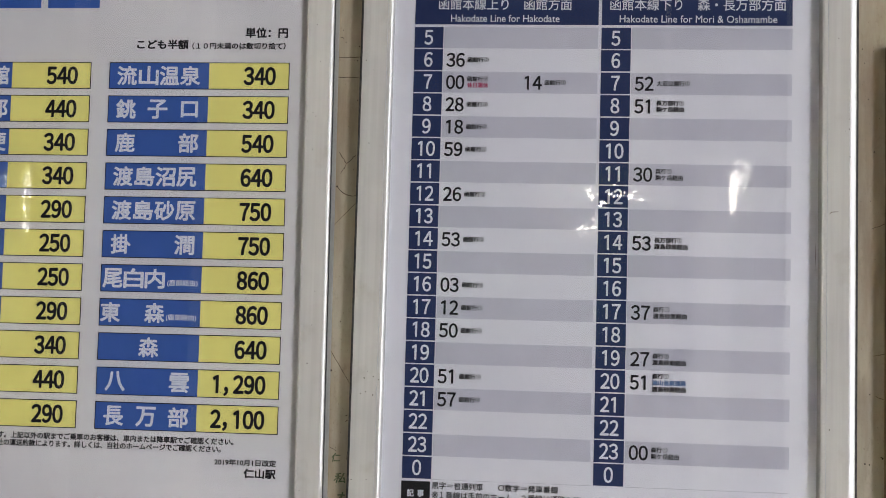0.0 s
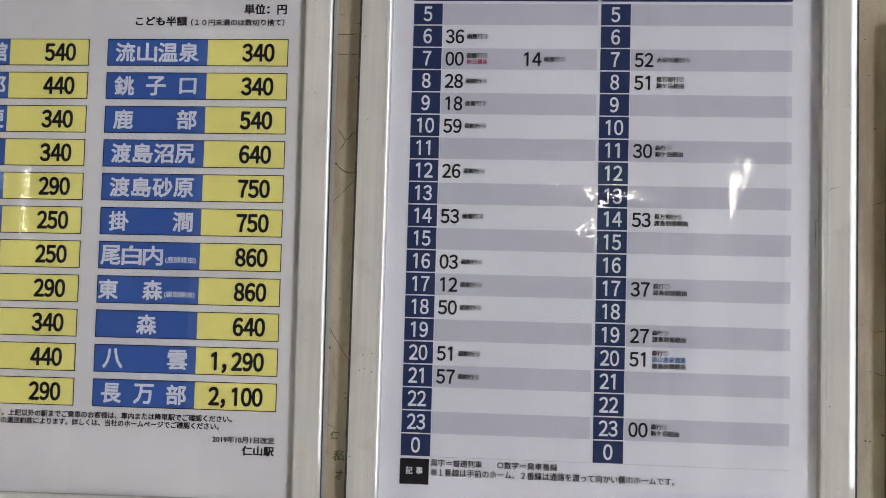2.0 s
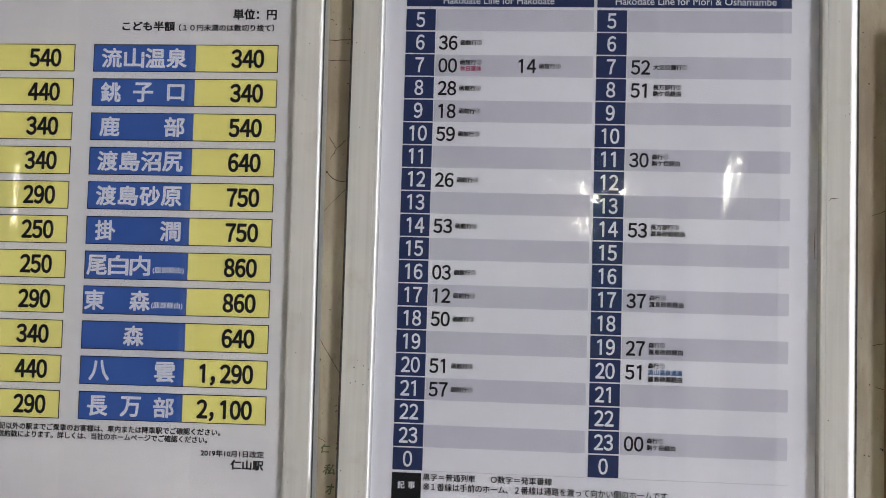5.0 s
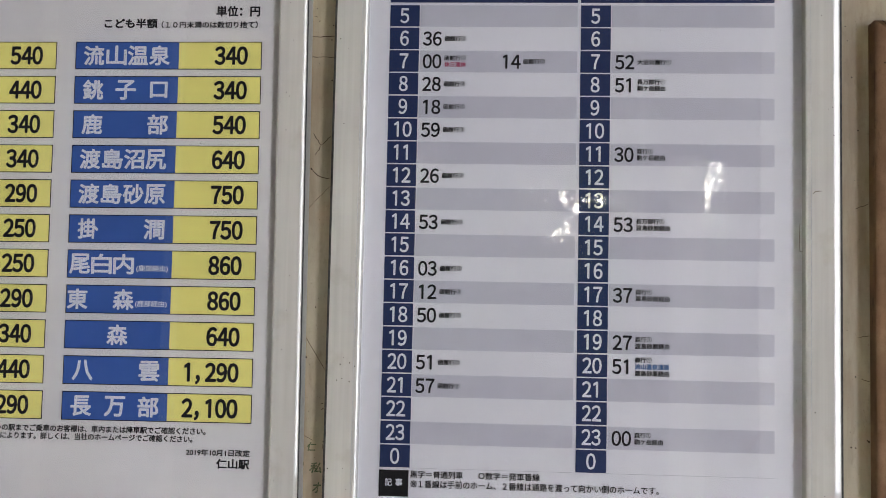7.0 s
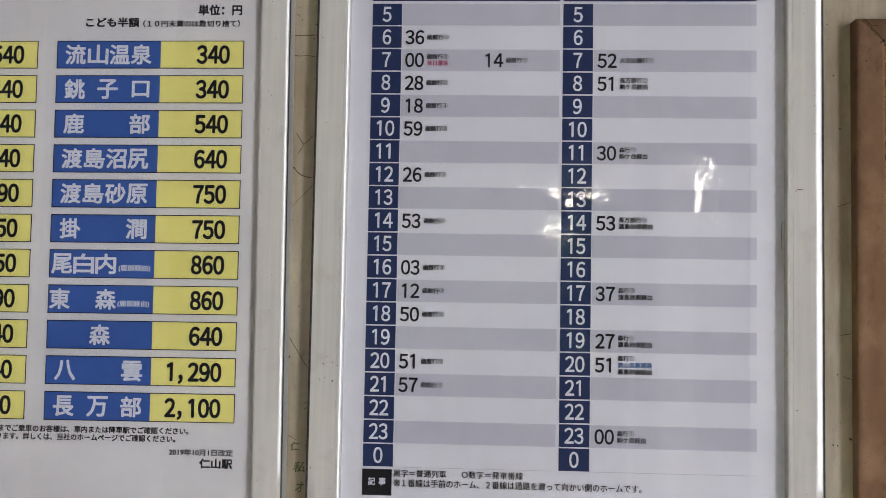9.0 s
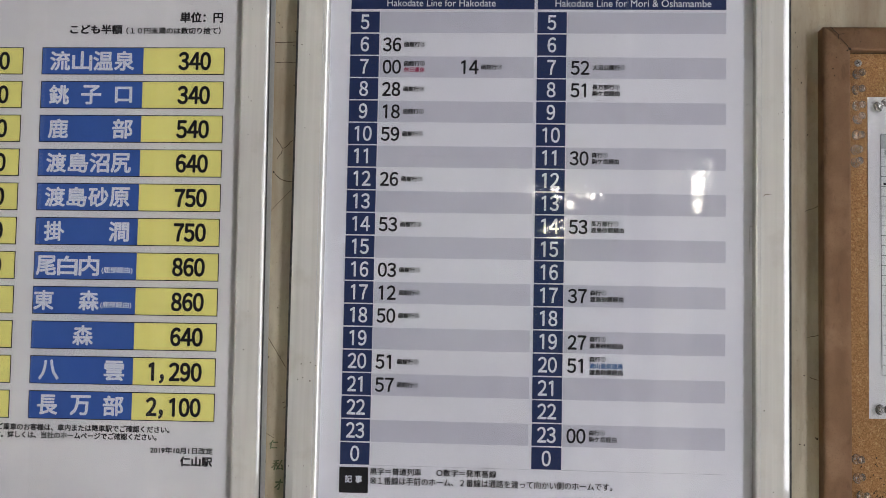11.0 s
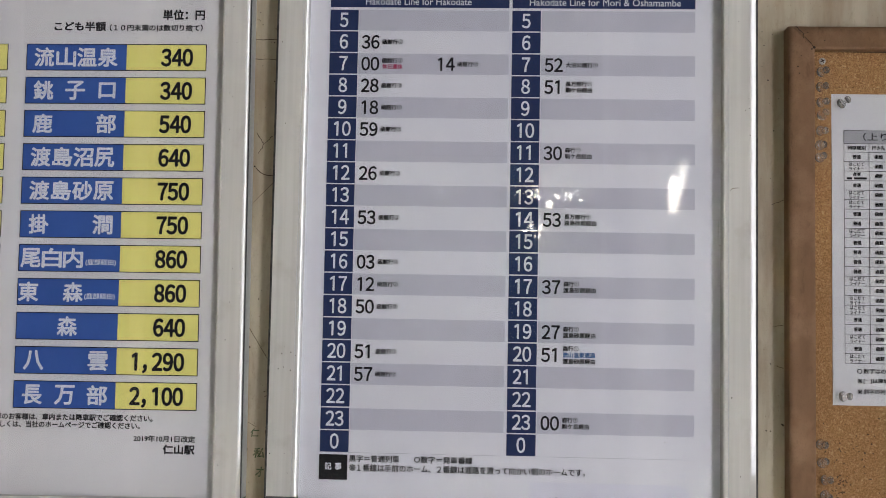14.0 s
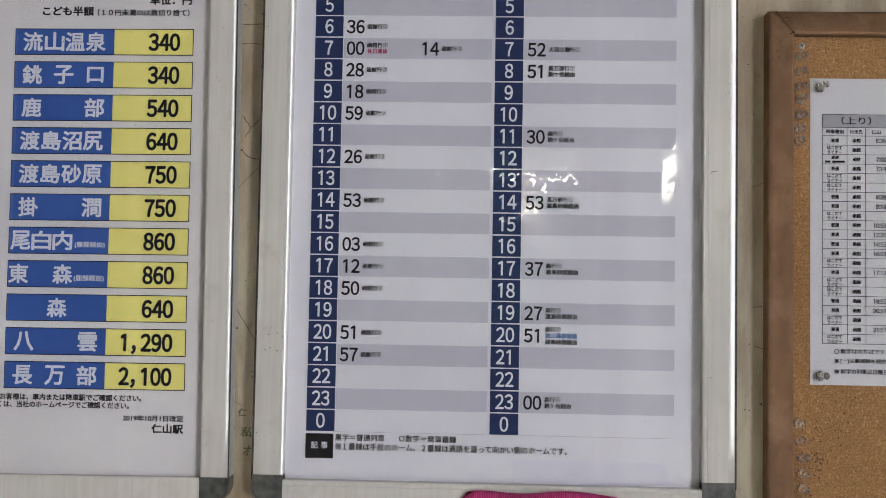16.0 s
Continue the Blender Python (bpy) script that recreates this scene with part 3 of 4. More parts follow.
for x0, x1, jp, jw, jx, en, ew, ex in (
        (XL, XL_END, "函館本線上り　函館方面", 0.127, 0.0225, "Hakodate Line for Hakodate", 0.1035, 0.0345),
        (XR, XR_END, "函館本線下り　森・長万部方面", 0.163, 0.1855, "Hakodate Line for Mori & Oshamambe", 0.146, 0.1945)):
    head = printed("header_panel", x0, x1, Z0 + 0.0025, Z0 + 0.0325, L1, NAVY, timetable, "navy heading panel with white lettering")
    lettering("heading", jp, jx, Z0 + 0.0165, jw, 0.0115, L2, WHITE, head, 0.12)
    lettering("heading", en, ex, Z0 + 0.0050, ew, 0.0070, L2, WHITE, head, 0.06)

HOURS = list(range(5, 24)) + [0]


def row_z(k):
    return Z0 - k * PITCH


for x0, x1 in ((XL, XL_END), (XR, XR_END)):
    for k, hour in enumerate(HOURS):
        z = row_z(k) - CELL_H
        cell = printed("hour_cell", x0, x0 + CELL_W, z, z + CELL_H, L1, NAVY, timetable)
        body = str(hour)
        w = 0.0090 * len(body)
        digits("numeral", body, x0 + (CELL_W - w) / 2, z + 0.0034, 0.0090, 0.0136, L2, WHITE, cell, 0.34)
        if k % 2 == 0 and hour != 0:
            printed("band", x0 + CELL_W + 0.0008, x1, z - 0.0002, z + CELL_H - 0.0002, L1, BAND, timetable)
    printed("hairline", x0 + CELL_W, x1, Z0 - 0.4293, Z0 - 0.42895, L1, HAIR, timetable)


def departure(x, hour, minutes, lines):
    k = HOURS.index(hour)
    mid = row_z(k) - CELL_H / 2
    digits("minutes", minutes, x + 0.0010, mid - 0.0066, 0.0090, 0.0127, L2, BLACK, timetable, 0.36)
    xs = x + 0.0214
    n = len(lines)
    for i, (body, width, mat) in enumerate(lines):
        zc = mid + ((n - 1) / 2 - i) * 0.0060
        ring = body[-1] if body[-1] in "①②" else ""
        if ring:
            body, width = body[:-1], width - 0.0051
            lettering("platform", ring, xs + width + 0.0004, zc - 0.0022, 0.0046, 0.0046, L2, mat, timetable, 0.06)
        lettering("destination", body, xs, zc - 0.0026, width, 0.0052, L2, mat, timetable, 0.19)


HAKO = ("函館行②", 0.0202, BLACK)
LX, RX = XL + 0.0302, XR + 0.0308
for hour, minutes in ((6, "36"), (8, "28"), (9, "18"), (10, "59"), (12, "26"), (14, "53"), (16, "03"), (17, "12"), (18, "50"), (20, "51"), (21, "57")):
    departure(LX, hour, minutes, [HAKO])
departure(LX, 7, "00", [HAKO, ("休日運休", 0.0202, RED)])
departure(LX + 0.0735, 7, "14", [HAKO])
MORI = ("森行①", 0.0152, BLACK)
KOMA, SAWARA = ("駒ケ岳経由", 0.0258, BLACK), ("渡島砂原経由", 0.0310, BLACK)
OSHA = ("長万部行①", 0.0258, BLACK)
departure(RX, 7, "52", [("大沼公園行①", 0.0310, BLACK)])
departure(RX, 8, "51", [OSHA, KOMA])
departure(RX, 11, "30", [MORI, KOMA])
departure(RX, 14, "53", [OSHA, SAWARA])
departure(RX, 17, "37", [MORI, SAWARA])
departure(RX, 19, "27", [MORI, SAWARA])
departure(RX, 20, "51", [MORI, ("流山温泉通過", 0.0310, LINK), SAWARA])
departure(RX, 23, "00", [MORI, KOMA])

note = printed("remark_cell", -0.0003, 0.0268, Z0 - 0.4550, Z0 - 0.4312, L1, BLACK, timetable, "black cell with white lettering")
lettering("lettering", "記", 0.0052, Z0 - 0.4457, 0.0066, 0.0070, L2, WHITE, note, 0.2)
lettering("lettering", "事", 0.0148, Z0 - 0.4457, 0.0066, 0.0070, L2, WHITE, note, 0.2)
lettering("remark", "黒字＝普通列車", 0.0284, Z0 - 0.4379, 0.0480, 0.0068, L2, BLACK, timetable, 0.12)
lettering("remark", "○数字＝発車番線", 0.0905, Z0 - 0.4378, 0.0555, 0.0068, L2, BLACK, timetable, 0.12)
lettering("remark", "※", 0.0284, Z0 - 0.4466, 0.0064, 0.0066, L2, BLACK, timetable)
lettering("remark", "１番線は手前のホーム、２番線は通路を渡って向かい側のホームです。", 0.0361, Z0 - 0.4468, 0.2163, 0.0072, L2, BLACK, timetable, 0.12)
bm = bmesh.new()
bm.faces.new([bm.verts.new((x, 0, z)) for x, z in [(0.200, -0.484), (0.350, -0.484)] + [(0.338 + 0.012 * math.cos(a), -0.465 + 0.012 * math.sin(a)) for a in [math.radians(11.25 * q) for q in range(9)]] + [(0.200, -0.453)]])
part("pale_panel", bm, PALE, timetable, "", (0, L1, Z0))
for a, b, w in (((0.3428, -0.3890), (0.3340, -0.4010), 0.0012), ((0.3405, -0.3900), (0.3322, -0.4020), 0.0009), ((0.3350, -0.4020), (0.3308, -0.4062), 0.0014)):
    part("smudge", ribbon(wander((a[0], Z0 + a[1]), (b[0], Z0 + b[1]), 6, 0.0004), w, L2), SMUDGE, timetable)

# ---- fare poster ----
F0, F1, F2 = FARE_Y, FARE_Y - 0.0003, FARE_Y - 0.0006
F3 = FARE_Y - 0.0009
fares = empty("fare_poster", (-0.30, FARE_Y, Z0 - 0.478), "white fare table poster with blue station plates and yellow fares", "poster")
part("sheet", box(-0.512, -0.090, F0, F0 + 0.0006, Z0 - 0.484, Z0 + 0.110), PAPER_WARM, fares)
for x0, x1 in ((-0.4200, -0.3671), (-0.3603, -0.3080)):
    printed("title_plate", x0, x1, Z0 + 0.0141, Z0 + 0.0660, F1, BLUE, fares, "blue title plate")
FP, FH = 0.03271, 0.0248
FTOP = Z0 - 0.0401


def fare_row(k, x0, split, x1, glyphs, fare):
    z1 = FTOP - k * FP
    z0 = z1 - FH
    e = 0.0008
    edge = printed("row_outline", x0 - e, x1 + e, z0 - e, z1 + e, F1, BLACK, fares)
    printed("station_plate", x0, split, z0, z1, F2, BLUE, edge)
    for body, off, w, h in glyphs:
        lettering("station_name", body, x0 + off, (z0 + z1) / 2 - h / 2 - (0.004 if h < 0.01 else 0.0), w, h, F3, WHITE, edge, 0.58 if h > 0.01 else 0.16, "", 0.0, 8 if h > 0.01 else 4)
    printed("fare_cell", split, x1, z0, z1, F2, YELLOW, edge)
    digits("fare", fare, x1 - 0.0122 - 0.0104 * len(fare), (z0 + z1) / 2 - 0.0081, 0.0104, 0.0160, F3, BLACK, edge, 0.70, "", 0.0, 8)


def big(text_at):
    return [(c, off, 0.0198, 0.0190) for c, off in text_at]


VIA = ("(鹿部経由)", 0.0650, 0.0300, 0.0068)
ROWS = [
    (big([("流", 0.0075), ("山", 0.0290), ("温", 0.0496), ("泉", 0.0702)]), "340", "540"),
    (big([("銚", 0.0078), ("子", 0.0390)]) + [("口", 0.0720, 0.0168, 0.0158)], "340", "440"),
    (big([("鹿", 0.0080), ("部", 0.0706)]), "540", "340"),
    (big([("渡", 0.0075), ("島", 0.0288), ("沼", 0.0496), ("尻", 0.0702)]), "640", "340"),
    (big([("渡", 0.0075), ("島", 0.0288), ("砂", 0.0496), ("原", 0.0702)]), "750", "290"),
    (big([("掛", 0.0080), ("澗", 0.0706)]), "750", "250"),
    (big([("尾", 0.0015), ("白", 0.0222), ("内", 0.0430)]) + [VIA], "860", "250"),
    (big([("東", 0.0005), ("森", 0.0440)]) + [VIA], "860", "290"),
    (big([("森", 0.0395)]), "640", "340"),
    (big([("八", 0.0080), ("雲", 0.0706)]), "1,290", "440"),
    (big([("長", 0.0078), ("万", 0.0394), ("部", 0.0708)]), "2,100", "290"),
]
LEFT_LAST = {0: "館", 1: "郭", 2: "梗"}
for k, (glyphs, fare, left_fare) in enumerate(ROWS):
    fare_row(k, -0.2946, -0.1962, -0.1184, glyphs, fare)
    last = [(LEFT_LAST[k], 0.0770, 0.0196, 0.0190)] if k in LEFT_LAST else []
    fare_row(k, -0.4925, -0.3932, -0.3143, last, left_fare)
lettering("unit", "単位：円", -0.1620, Z0 - 0.0155, 0.0418, 0.0106, F1, BLACK, fares, 0.48)
lettering("child_fare", "こども半額", -0.2688, Z0 - 0.0266, 0.0513, 0.0096, F1, BLACK, fares, 0.48)
lettering("child_fare", "（１０円未満のは数切り捨て）", -0.2140, Z0 - 0.0265, 0.0918, 0.0068, F1, BLACK, fares, 0.26)
lettering("remark", "駅までご乗車になれます。上記以外の駅までご乗車のお客様は、車内または降車駅でご確認ください。", -0.4560, Z0 - 0.4040, 0.2965, 0.0066, F1, BLACK, fares, 0.26)
lettering("remark", "その他は当社の運送約款によります。詳しくは、当社のホームページでご確認ください。", -0.4225, Z0 - 0.4112, 0.2510, 0.0066, F1, BLACK, fares, 0.26)
lettering("revision_date", "2019年10月1日改定", -0.1775, Z0 - 0.4228, 0.0594, 0.0064, F1, BLACK, fares, 0.26)
lettering("station", "仁山駅", -0.1492, Z0 - 0.4342, 0.0310, 0.0094, F1, BLACK, fares, 0.46)

fares.rotation_euler.y = -0.004
fares.location.x += 0.0012

# ---- cork notice board ----
CX0, CX1, CZ0, CZ1 = 0.4400, 1.3400, Z0 - 0.6180, Z0 - 0.0166
CF, CW = -0.0190, 0.0230
CORK_Y = -0.0080
cork = empty("cork_board", ((CX0 + CX1) / 2, WALL_Y, CZ0), "cork notice board in a brown wooden frame", "notice board")


def mitred(side):
    """One frame bar with mitred ends and a rounded outer edge."""
    sec = [(0.0, WALL_Y), (0.0, CF + 0.0085)] + [(0.0085 - 0.0085 * math.cos(a), CF + 0.0085 - 0.0085 * math.sin(a)) for a in [math.radians(11.25 * q) for q in range(1, 9)]]
    sec += [(CW - 0.002, CF), (CW, CF + 0.0015), (CW, WALL_Y)]
    bm = bmesh.new()
    ends = []
    for e in (0, 1):
        ring = []
        for u, y in sec:
            if side in "lr":
                x = CX0 + u if side == "l" else CX1 - u
                z = (CZ0 + u) if e == 0 else (CZ1 - u)
            else:
                z = CZ0 + u if side == "b" else CZ1 - u
                x = (CX0 + u) if e == 0 else (CX1 - u)
            g = 0.0002 if e == 0 else -0.0002
            ring.append(bm.verts.new((x + (g if side in "tb" else 0), y, z + (g if side in "lr" else 0))))
        ends.append(ring)
    n = len(sec)
    for i in range(n):
        f = bm.faces.new((ends[0][i], ends[0][(i + 1) % n], ends[1][(i + 1) % n], ends[1][i]))
        f.smooth = 1 <= i <= 9
    bm.faces.new(ends[0])
    bm.faces.new(ends[1][::-1])
    return bm


for side in "lrtb":
    part("frame_bar", mitred(side), WOOD, cork)
part("cork_panel", box(CX0 + CW, CX1 - CW, CORK_Y, WALL_Y, CZ0 + CW, CZ1 - CW), CORK, cork, "speckled natural cork")
part("joint_gap", ribbon([(CX0 + CW - 0.001, CZ1 - CW - 0.0006), (CX0 + 0.2, CZ1 - CW - 0.0006), (CX1 - CW, CZ1 - CW - 0.0006)], 0.0016, CORK_Y - 0.0004), SOOT, cork)
random.seed(17)
for a, b, wide in (((0.0045, -0.0015), (0.0120, -0.0085), 0.0008), ((0.0120, -0.0085), (0.0122, -0.0135), 0.0007), ((0.0118, -0.0090), (0.0175, -0.0078), 0.0005),
                   ((0.0130, -0.0110), (0.0222, -0.0220), 0.0005)):
    part("mitre_crack", ribbon(wander((CX0 + a[0], CZ1 + a[1]), (CX0 + b[0], CZ1 + b[1]), 7, 0.0004), wide, CF - 0.0003), SOOT, cork)
for fx, fz, r in ((0.0222, -0.0222, 14), (0.0200, -0.0235, 9), (0.0070, -0.0405, 7), (0.0085, -0.0470, 6), (0.0320, -0.0155, 6), (0.0100, -0.0300, 5), (0.0140, -0.0170, 4)):
    part("dent", blot(r * 1e-4), SOOT, cork, "", (CX0 + fx, CF - 0.0004, CZ1 + fz))
screw_bm = lathe([(0.0, 0.0014), (0.0018, 0.0013), (0.0030, 0.0007), (0.0034, 0.0)], 14)
screw = part("screw", screw_bm, STEEL, cork, "cross-head screw", (0.4728, CORK_Y - 0.0002, Z0 - 0.0492))
for rot in (0.5, 2.07):
    bm = bmesh.new()
    d, e = Vector((math.cos(rot), 0, math.sin(rot))) * 0.0022, Vector((-math.sin(rot), 0, math.cos(rot))) * 0.0005
    bm.faces.new([bm.verts.new(v) for v in (d + e, d - e, -d - e, -d + e)])
    part("slot", bm, SOOT, screw, "", (0.4728, CORK_Y - 0.0018, Z0 - 0.0492))

random.seed(31)
for i in range(110):
    if i < 34:
        fx, fz = random.gauss(0.490, 0.004), random.gauss(-0.449, 0.007)
    elif i < 64:
        fx, fz = random.gauss(0.500, 0.014), random.gauss(-0.420, 0.016)
    else:
        fx, fz = random.uniform(0.470, 0.70), random.uniform(-0.56, -0.385)
    a = random.uniform(0, math.pi)
    d = random.uniform(0.0005, 0.0013)
    part("fleck", ribbon([(-d * math.cos(a), -d * math.sin(a)), (0, 0), (d * math.cos(a), d * math.sin(a))], random.uniform(0.0007, 0.0014), 0),
         SOOT, cork, "", (fx, CORK_Y - 0.0004, Z0 + fz))

# ---- laminated notice ----
NY = CORK_Y - 0.0008
NX0, NX1, NZ0, NZ1 = 0.4840, 0.6940, Z0 - 0.3745, Z0 - 0.0790
notice = empty("notice_sheet", ((NX0 + NX1) / 2, NY, NZ0), "laminated white timetable sheet pinned to the cork", "notice")
part("sheet", box(NX0, NX1, NY, CORK_Y - 0.0001, NZ0, NZ1), PAPER_NOTICE, notice)
film = part("laminate", box(NX0 - 0.0004, NX1 + 0.0004, NY - 0.0011, NY - 0.0008, NZ0 - 0.0004, NZ1 + 0.0004), COVER, notice, "glossy clear laminate")
film.visible_shadow = False
N1, N2 = NY - 0.0002, NY - 0.0004
TX0, TX1 = 0.4954, 0.6840
COLS = [0.4954, 0.5189, 0.5365, 0.5567, 0.5770, 0.5973, 0.6176, 0.6379, 0.6582, 0.6840]
TZ = [Z0 - 0.1141, Z0 - 0.1267, Z0 - 0.1348]
RH = 0.00910
printed("table_heading", TX0, TX1, TZ[1], TZ[0], N1, TABLE_GREY, notice, "grey table heading")
lettering("heading", "（上り）", 0.5135, TZ[1] + 0.0028, 0.0285, 0.0078, N2, BLACK, notice, 0.12)
LINES = [TZ[0], TZ[1], TZ[2]] + [TZ[2] - RH * (i + 1) for i in range(22)]
for z in LINES:
    printed("table_line", TX0, TX1, z - 0.0002, z + 0.0002, N2, BLACK, notice)
for i, x in enumerate(COLS):
    printed("table_line", x - 0.0002, x + 0.0002, LINES[-1], TZ[0] if i in (0, 9) else TZ[1], N2, BLACK, notice)
for body, x, w in (("列車種別", 0.4986, 0.0172), ("行き先", 0.5214, 0.0124), ("仁山", 0.5422, 0.0088)):
    lettering("column_title", body, x, TZ[2] + 0.0020, w, 0.0042, N2, BLACK, notice, 0.10)
TRAINS = "6:36 - i7:00 7:14 - - 8:28 9:18 - 10:59 12:26 14:53 16:03 - 17:12 - - 18:50 20:51 - 21:57 -".split()
for i, time in enumerate(TRAINS):
    z1 = TZ[2] - RH * i
    mid = z1 - RH / 2
    slant = 0.25 if time[0] == "i" else 0.0
    lettering("destination", "函館", 0.5241, mid - 0.0020, 0.0078, 0.0041, N2, BLACK, notice, 0.15, "", slant)
    if time == "-":
        lettering("train_type", "はこだて", 0.5000, mid + 0.0003, 0.0142, 0.0036, N2, BLACK, notice, 0.09)
        lettering("train_type", "ライナー", 0.5000, mid - 0.0040, 0.0142, 0.0034, N2, BLACK, notice, 0.09)
    elif slant:
        lettering("train_type", "普通", 0.5038, mid + 0.0001, 0.0074, 0.0034, N2, BLACK, notice, 0.15, "", slant)
        printed("small_print", 0.4978, 0.5030, mid - 0.0034, mid - 0.0014, N2, BLACK, notice)
        printed("small_print", 0.5048, 0.5166, mid - 0.0034, mid - 0.0014, N2, BLACK, notice)
    else:
        lettering("train_type", "普通", 0.5036, mid - 0.0020, 0.0076, 0.0041, N2, BLACK, notice, 0.15)
    if time != "-":
        body = time.lstrip("i")
        pitch = 0.0029
        w = pitch * (len(body) - 1 + 0.42)
        digits("time", body, 0.5560 - w, mid - 0.0020, pitch, 0.0042, N2, BLACK, notice, 0.10, "", slant * 0.8, 4)
for body, z, w in (("○数字はのりばです。", 0.3447, 0.0500), ("※[－]は藤城線を経由する列車です。", 0.3539, 0.0820), ("※斜字の列車は日曜日・祝日は運休です。", 0.3638, 0.0930)):
    lettering("remark", body[0], 0.5066, Z0 - z, 0.0046, 0.0046, N2, BLACK, notice, 0.04)
    lettering("remark", body[1:], 0.5124, Z0 - z, w - 0.0058, 0.0050, N2, BLACK, notice, 0.09)


notice.scale = (0.9930, 1.0, 0.9930)
notice.location += Vector((-0.0036, 0, 0.0002))

# ---- push pins ----
def push_pin():
    pin = empty("push_pin", (0, 0, 0), "clear plastic push pin stuck in the cork", "push pin", "push pins on the cork board")
    body = lathe([(0.0, 0.0006), (0.0042, 0.0006), (0.0047, 0.0010), (0.0048, 0.0016), (0.0045, 0.0021), (0.0030, 0.0026), (0.0024, 0.0034), (0.0021, 0.0055),
                  (0.0022, 0.0080), (0.0028, 0.0092), (0.0034, 0.0098), (0.0035, 0.0106), (0.0031, 0.0114), (0.0018, 0.0117), (0.0, 0.0118)], 24)
    part("body", body, PIN, pin)
    part("needle", lathe([(0.0, -0.0040), (0.0005, -0.0030), (0.0005, 0.0008), (0.0, 0.0010)], 8), STEEL, pin, "thin steel needle")
    return pin


PINS = [(0.4720, 0.0580), (0.4712, 0.0724), (0.4716, 0.0874), (0.4724, 0.1006), (0.4714, 0.1146), (0.4708, 0.1284), (0.4706, 0.1406),
        (0.4700, 0.4113), (0.4714, 0.4287), (0.4740, 0.4444), (0.4742, 0.4582), (0.4744, 0.4724), (0.4742, 0.4868), (0.4738, 0.5012)]
first = push_pin()
random.seed(5)
for i, (px, pz) in enumerate(PINS):
    m = pose(px - 0.0010, CORK_Y - 0.0002, Z0 - 0.31 - (pz - 0.31) * 0.993 - 0.0002, random.uniform(-14, 8), 0, random.uniform(4, 18))
    if i == 0:
        first.matrix_basis = m
    else:
        copy_thing(first, m)
for pz, tip in ((0.0908, -14), (0.3660, -4)):
    copy_thing(first, pose(0.4892, NY - 0.0012, Z0 - pz, tip, 0, 22))

# ---- marks on the wall, the frames and the cover sheets ----
random.seed(9)
MY = WALL_Y - 0.0004


def mark(points, width, mat=CRACK, name="crack"):
    part(name, ribbon([(x, Z0 + z) for x, z in points], width * 0.7, MY), mat, wall_north)


mark(wander((-0.0775, -0.0296), (-0.0515, -0.0285), 7, 0.0004), 0.0012)
mark(wander((-0.0772, -0.0484), (-0.0530, -0.0488), 7, 0.0003), 0.0011)
mark([(-0.0734, -0.0092), (-0.0715, -0.0094), (-0.0704, -0.0096), (-0.0702, -0.0112)], 0.0012)
mark(wander((-0.0707, -0.1216), (-0.0629, -0.1328), 8, 0.0006), 0.0012)
mark(wander((-0.0629, -0.1328), (-0.0540, -0.1242), 7, 0.0006), 0.0011)
mark(wander((-0.0629, -0.1328), (-0.0685, -0.1430), 7, 0.0006), 0.0010)
mark([(-0.0715, -0.1545), (-0.0690, -0.1580), (-0.0655, -0.1612), (-0.0610, -0.1632), (-0.0560, -0.1640), (-0.0515, -0.1630)], 0.0014)
mark(wander((-0.0520, -0.1700), (-0.0760, -0.1950), 8, 0.0003), 0.0007)
mark(wander((-0.0765, -0.3060), (-0.0530, -0.3430), 8, 0.0003), 0.0009)
mark([(-0.0570, -0.3738), (-0.0552, -0.3734), (-0.0540, -0.3726)], 0.0013)
mark([(-0.0560, -0.3790), (-0.0548, -0.3782), (-0.0536, -0.3770)], 0.0013)
mark(wander((-0.0723, -0.4022), (-0.0625, -0.4072), 5, 0.0002), 0.0007)
mark([(-0.0537, -0.4100), (-0.0534, -0.4125), (-0.0538, -0.4150)], 0.0010)
mark(wander((0.4275, -0.1860), (0.4405, -0.1810), 6, 0.0005), 0.0009)
mark(wander((0.4290, -0.3023), (0.4400, -0.3005), 5, 0.0004), 0.0008)
mark(wander((0.4315, -0.3393), (0.4395, -0.3415), 6, 0.0004), 0.0010)
for body, x, z, w, h in (("私", -0.0655, -0.4370, 0.0115, 0.0100), ("オ", -0.0625, -0.4550, 0.0085, 0.0100), ("仁", -0.0680, -0.4172, 0.0085, 0.0085), ("い", -0.0765, -0.4312, 0.0060, 0.0050)):
    lettering("scrawl", body, x, Z0 + z, w, h, MY, CRAYON, wall_north, 0.30, "faint green crayon scrawl", 0.2)

SPECKS = [(-0.0715, -0.1550, 13), (-0.0525, -0.1540, 12), (-0.0713, -0.3311, 15), (-0.0638, -0.2845, 9), (-0.0675, -0.0141, 8), (-0.0543, -0.0183, 9),
          (-0.0542, -0.0708, 9), (-0.0749, -0.0794, 8), (-0.0702, -0.0022, 7), (-0.0556, -0.0321, 8), (-0.0533, -0.4080, 9), (-0.0764, -0.4274, 9),
          (0.4211, -0.0311, 7), (0.4248, -0.0651, 10), (0.4303, -0.1142, 10), (0.4192, -0.0177, 8), (0.4269, -0.3375, 10), (0.4228, -0.4003, 10),
          (0.4268, -0.4009, 10), (0.4385, -0.3950, 13), (0.4372, -0.3940, 9)]
for _ in range(30):
    SPECKS.append((random.uniform(-0.0765, -0.0530), random.uniform(-0.47, 0.02), random.uniform(2.5, 5)))
for _ in range(14):
    SPECKS.append((random.uniform(0.418, 0.438), random.uniform(-0.47, 0.02), random.uniform(2.5, 5)))
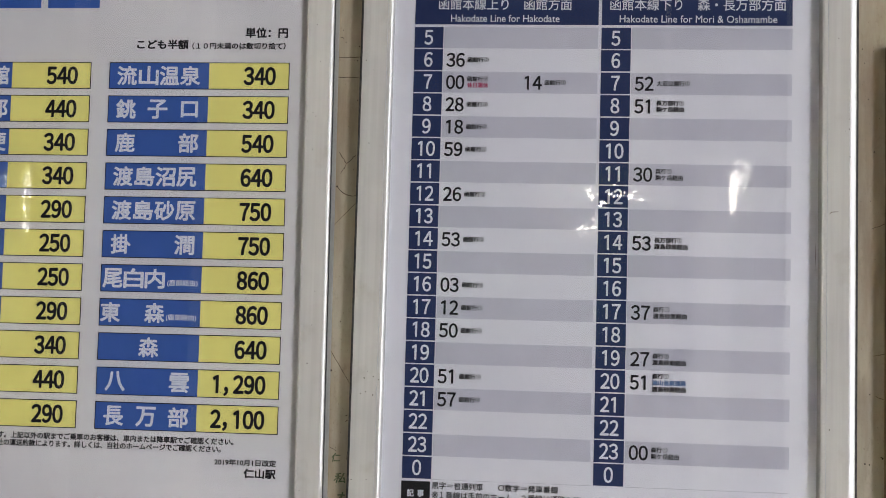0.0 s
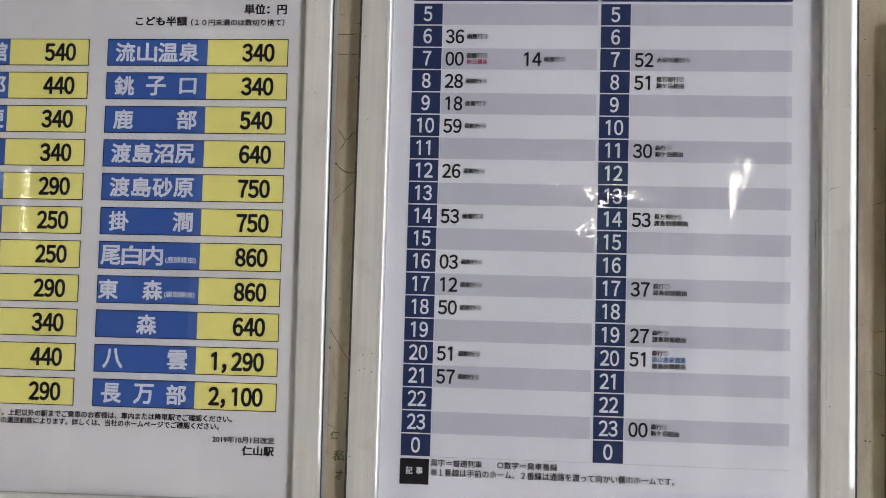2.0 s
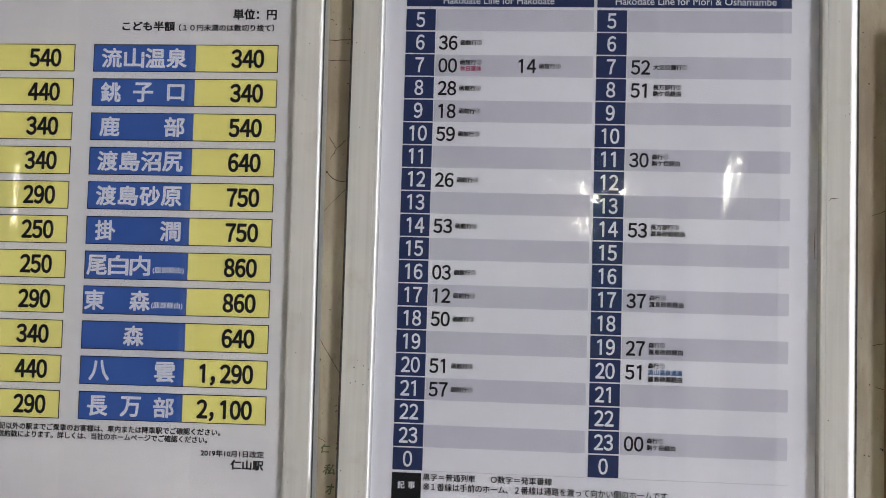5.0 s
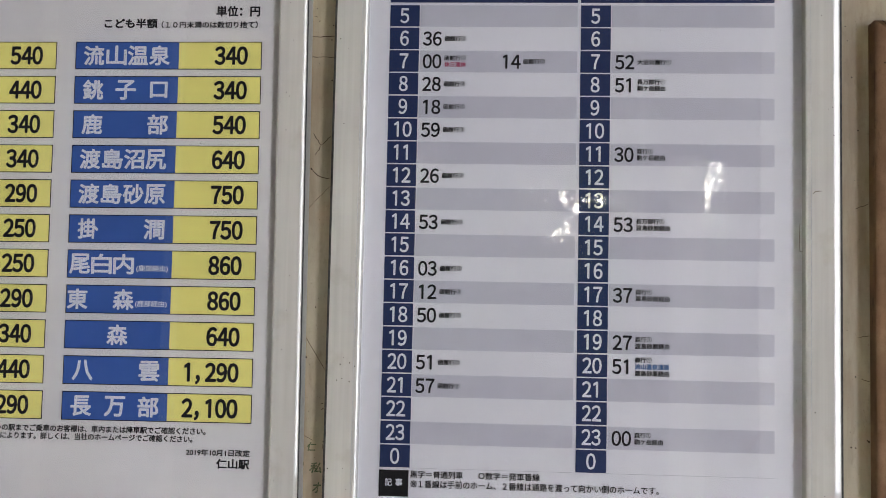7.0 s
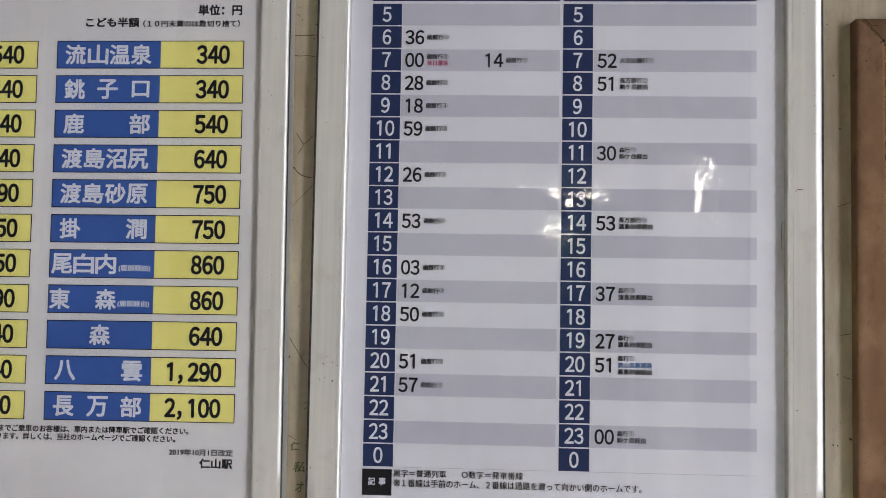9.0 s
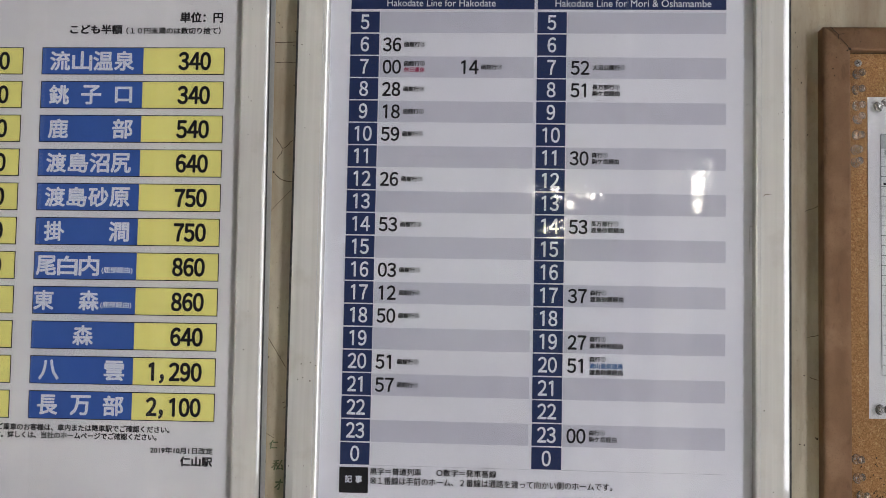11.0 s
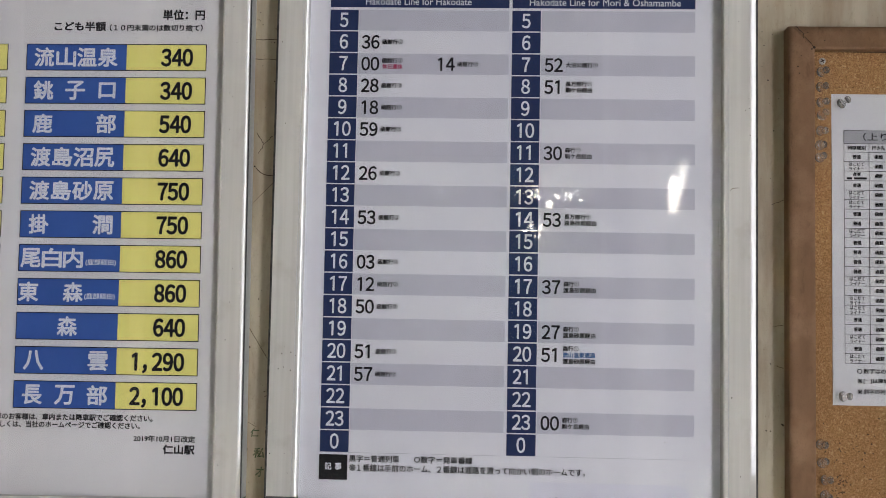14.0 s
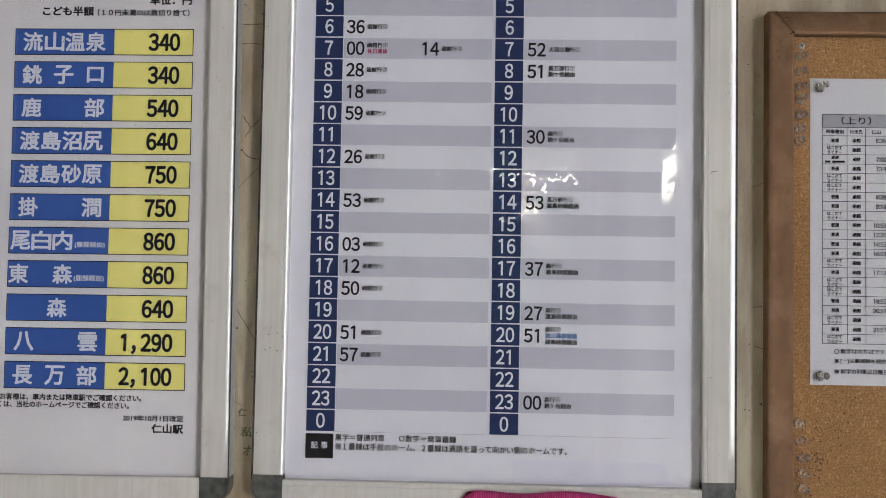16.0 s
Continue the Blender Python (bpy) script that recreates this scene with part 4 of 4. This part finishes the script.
for x, z, r in SPECKS:
    part("speck", blot(r * 0.75e-4), SOOT, wall_north, "", (x, MY, Z0 + z))

frames = [o for o in scene.objects if o.name.startswith("snap_frame") and o.parent is None]
RAIL_SPECKS = [(-0.0364, -0.3362, 9), (-0.0277, -0.3347, 8), (-0.0229, -0.3375, 7), (-0.0393, -0.3505, 8), (-0.0345, -0.3489, 7), (-0.0277, -0.3518, 9),
               (-0.0440, -0.0361, 8), (-0.0364, -0.0455, 4), (-0.0455, -0.4301, 7), (0.4026, -0.0967, 7), (0.4035, -0.1221, 7), (0.3864, -0.3692, 8)]
for _ in range(8):
    RAIL_SPECKS.append((random.choice([random.uniform(-0.039, -0.027), random.uniform(0.385, 0.403)]), random.uniform(-0.46, 0.02), random.uniform(3, 6)))
for x, z, r in RAIL_SPECKS:
    part("speck", blot(r * 0.75e-4), SOOT, frames[0], "", (x, WALL_Y - 0.0190 - 0.0006, Z0 + z))
part("scratch", ribbon([(0.3849, Z0 - 0.1752), (0.3871, Z0 - 0.1729), (0.3900, Z0 - 0.1726), (0.3935, Z0 - 0.1724)], 0.0007, WALL_Y - 0.0196), CRACK, frames[0])
for a, b in (((0.3757, -0.2013), (0.3786, -0.2013)), ((0.3757, -0.2261), (0.3786, -0.2261)), ((0.3757, -0.2013), (0.3757, -0.2261))):
    mid = ((a[0] + b[0]) / 2, (a[1] + b[1]) / 2)
    part("tab_edge", ribbon([(p[0], Z0 + p[1]) for p in (a, mid, b)], 0.0005, -0.0036), CRACK, frames[0])
for _ in range(12):
    x, z = random.uniform(-0.0965, -0.082), random.uniform(-0.46, 0.02)
    part("speck", blot(random.uniform(3, 5) * 1e-4), SOOT, frames[1], "", (x, WALL_Y - 0.0270 - 0.0006, Z0 + z))
COVER_SPECKS = [(0.3264, -0.4128, 8), (0.3729, -0.0876, 8), (0.3729, -0.3599, 7), (0.3679, -0.3710, 8), (0.3695, -0.3902, 7), (0.3400, -0.4280, 6), (0.2438, -0.4695, 9), (0.2400, -0.4690, 7), (0.2259, -0.4666, 8), (0.2505, -0.0243, 8), (0.2076, -0.4740, 8)]
for _ in range(16):
    COVER_SPECKS.append((random.uniform(-0.015, 0.375), random.uniform(-0.47, 0.02), random.uniform(1.5, 4.5)))
for x, z, r in COVER_SPECKS:
    part("speck", blot(r * 0.75e-4), SOOT, frames[0], "", (x, -0.0036, Z0 + z))
for _ in range(26):
    part("speck", blot(random.uniform(1.5, 5) * 1e-4), SOOT, frames[1], "", (random.uniform(-0.40, -0.105), FARE_Y - 0.0036, Z0 + random.uniform(-0.47, 0.02)))


# ---- pink pouch below the timetable ----
def pouch():
    x0, x1, z1, z0 = 0.1500, 0.3110, Z0 - 0.4800, Z0 - 0.5720
    bm = bmesh.new()
    nx, nz = 22, 14
    y_back = WALL_Y - 0.0190 - 0.0010
    for face in (0, 1):
        grid = []
        for j in range(nz + 1):
            row = []
            for i in range(nx + 1):
                u, v = i / nx * 2 - 1, j / nz * 2 - 1
                su, sv = u * math.sqrt(1 - 0.18 * v ** 6), v * math.sqrt(1 - 0.10 * u ** 6)
                bulge = 0.013 * (max(0.0, 1 - u ** 4) * max(0.0, 1 - v ** 4)) ** 0.5
                x = (x0 + x1) / 2 + su * (x1 - x0) / 2
                z = (z0 + z1) / 2 + sv * (z1 - z0) / 2 + 0.0015 * math.sin(5 * u)
                y = y_back - 0.003 - (bulge if face == 0 else -0.003 * (bulge > 0))
                row.append(bm.verts.new((x, y, z)))
            grid.append(row)
        for j in range(nz):
            for i in range(nx):
                f = bm.faces.new((grid[j][i], grid[j][i + 1], grid[j + 1][i + 1], grid[j + 1][i]))
                f.smooth = True
    bmesh.ops.remove_doubles(bm, verts=bm.verts[:], dist=1e-5)
    ob = part("pouch", bm, PINK)
    return tagged(ob, "bright pink woven pouch hung against the frame", "pouch")


pouch()
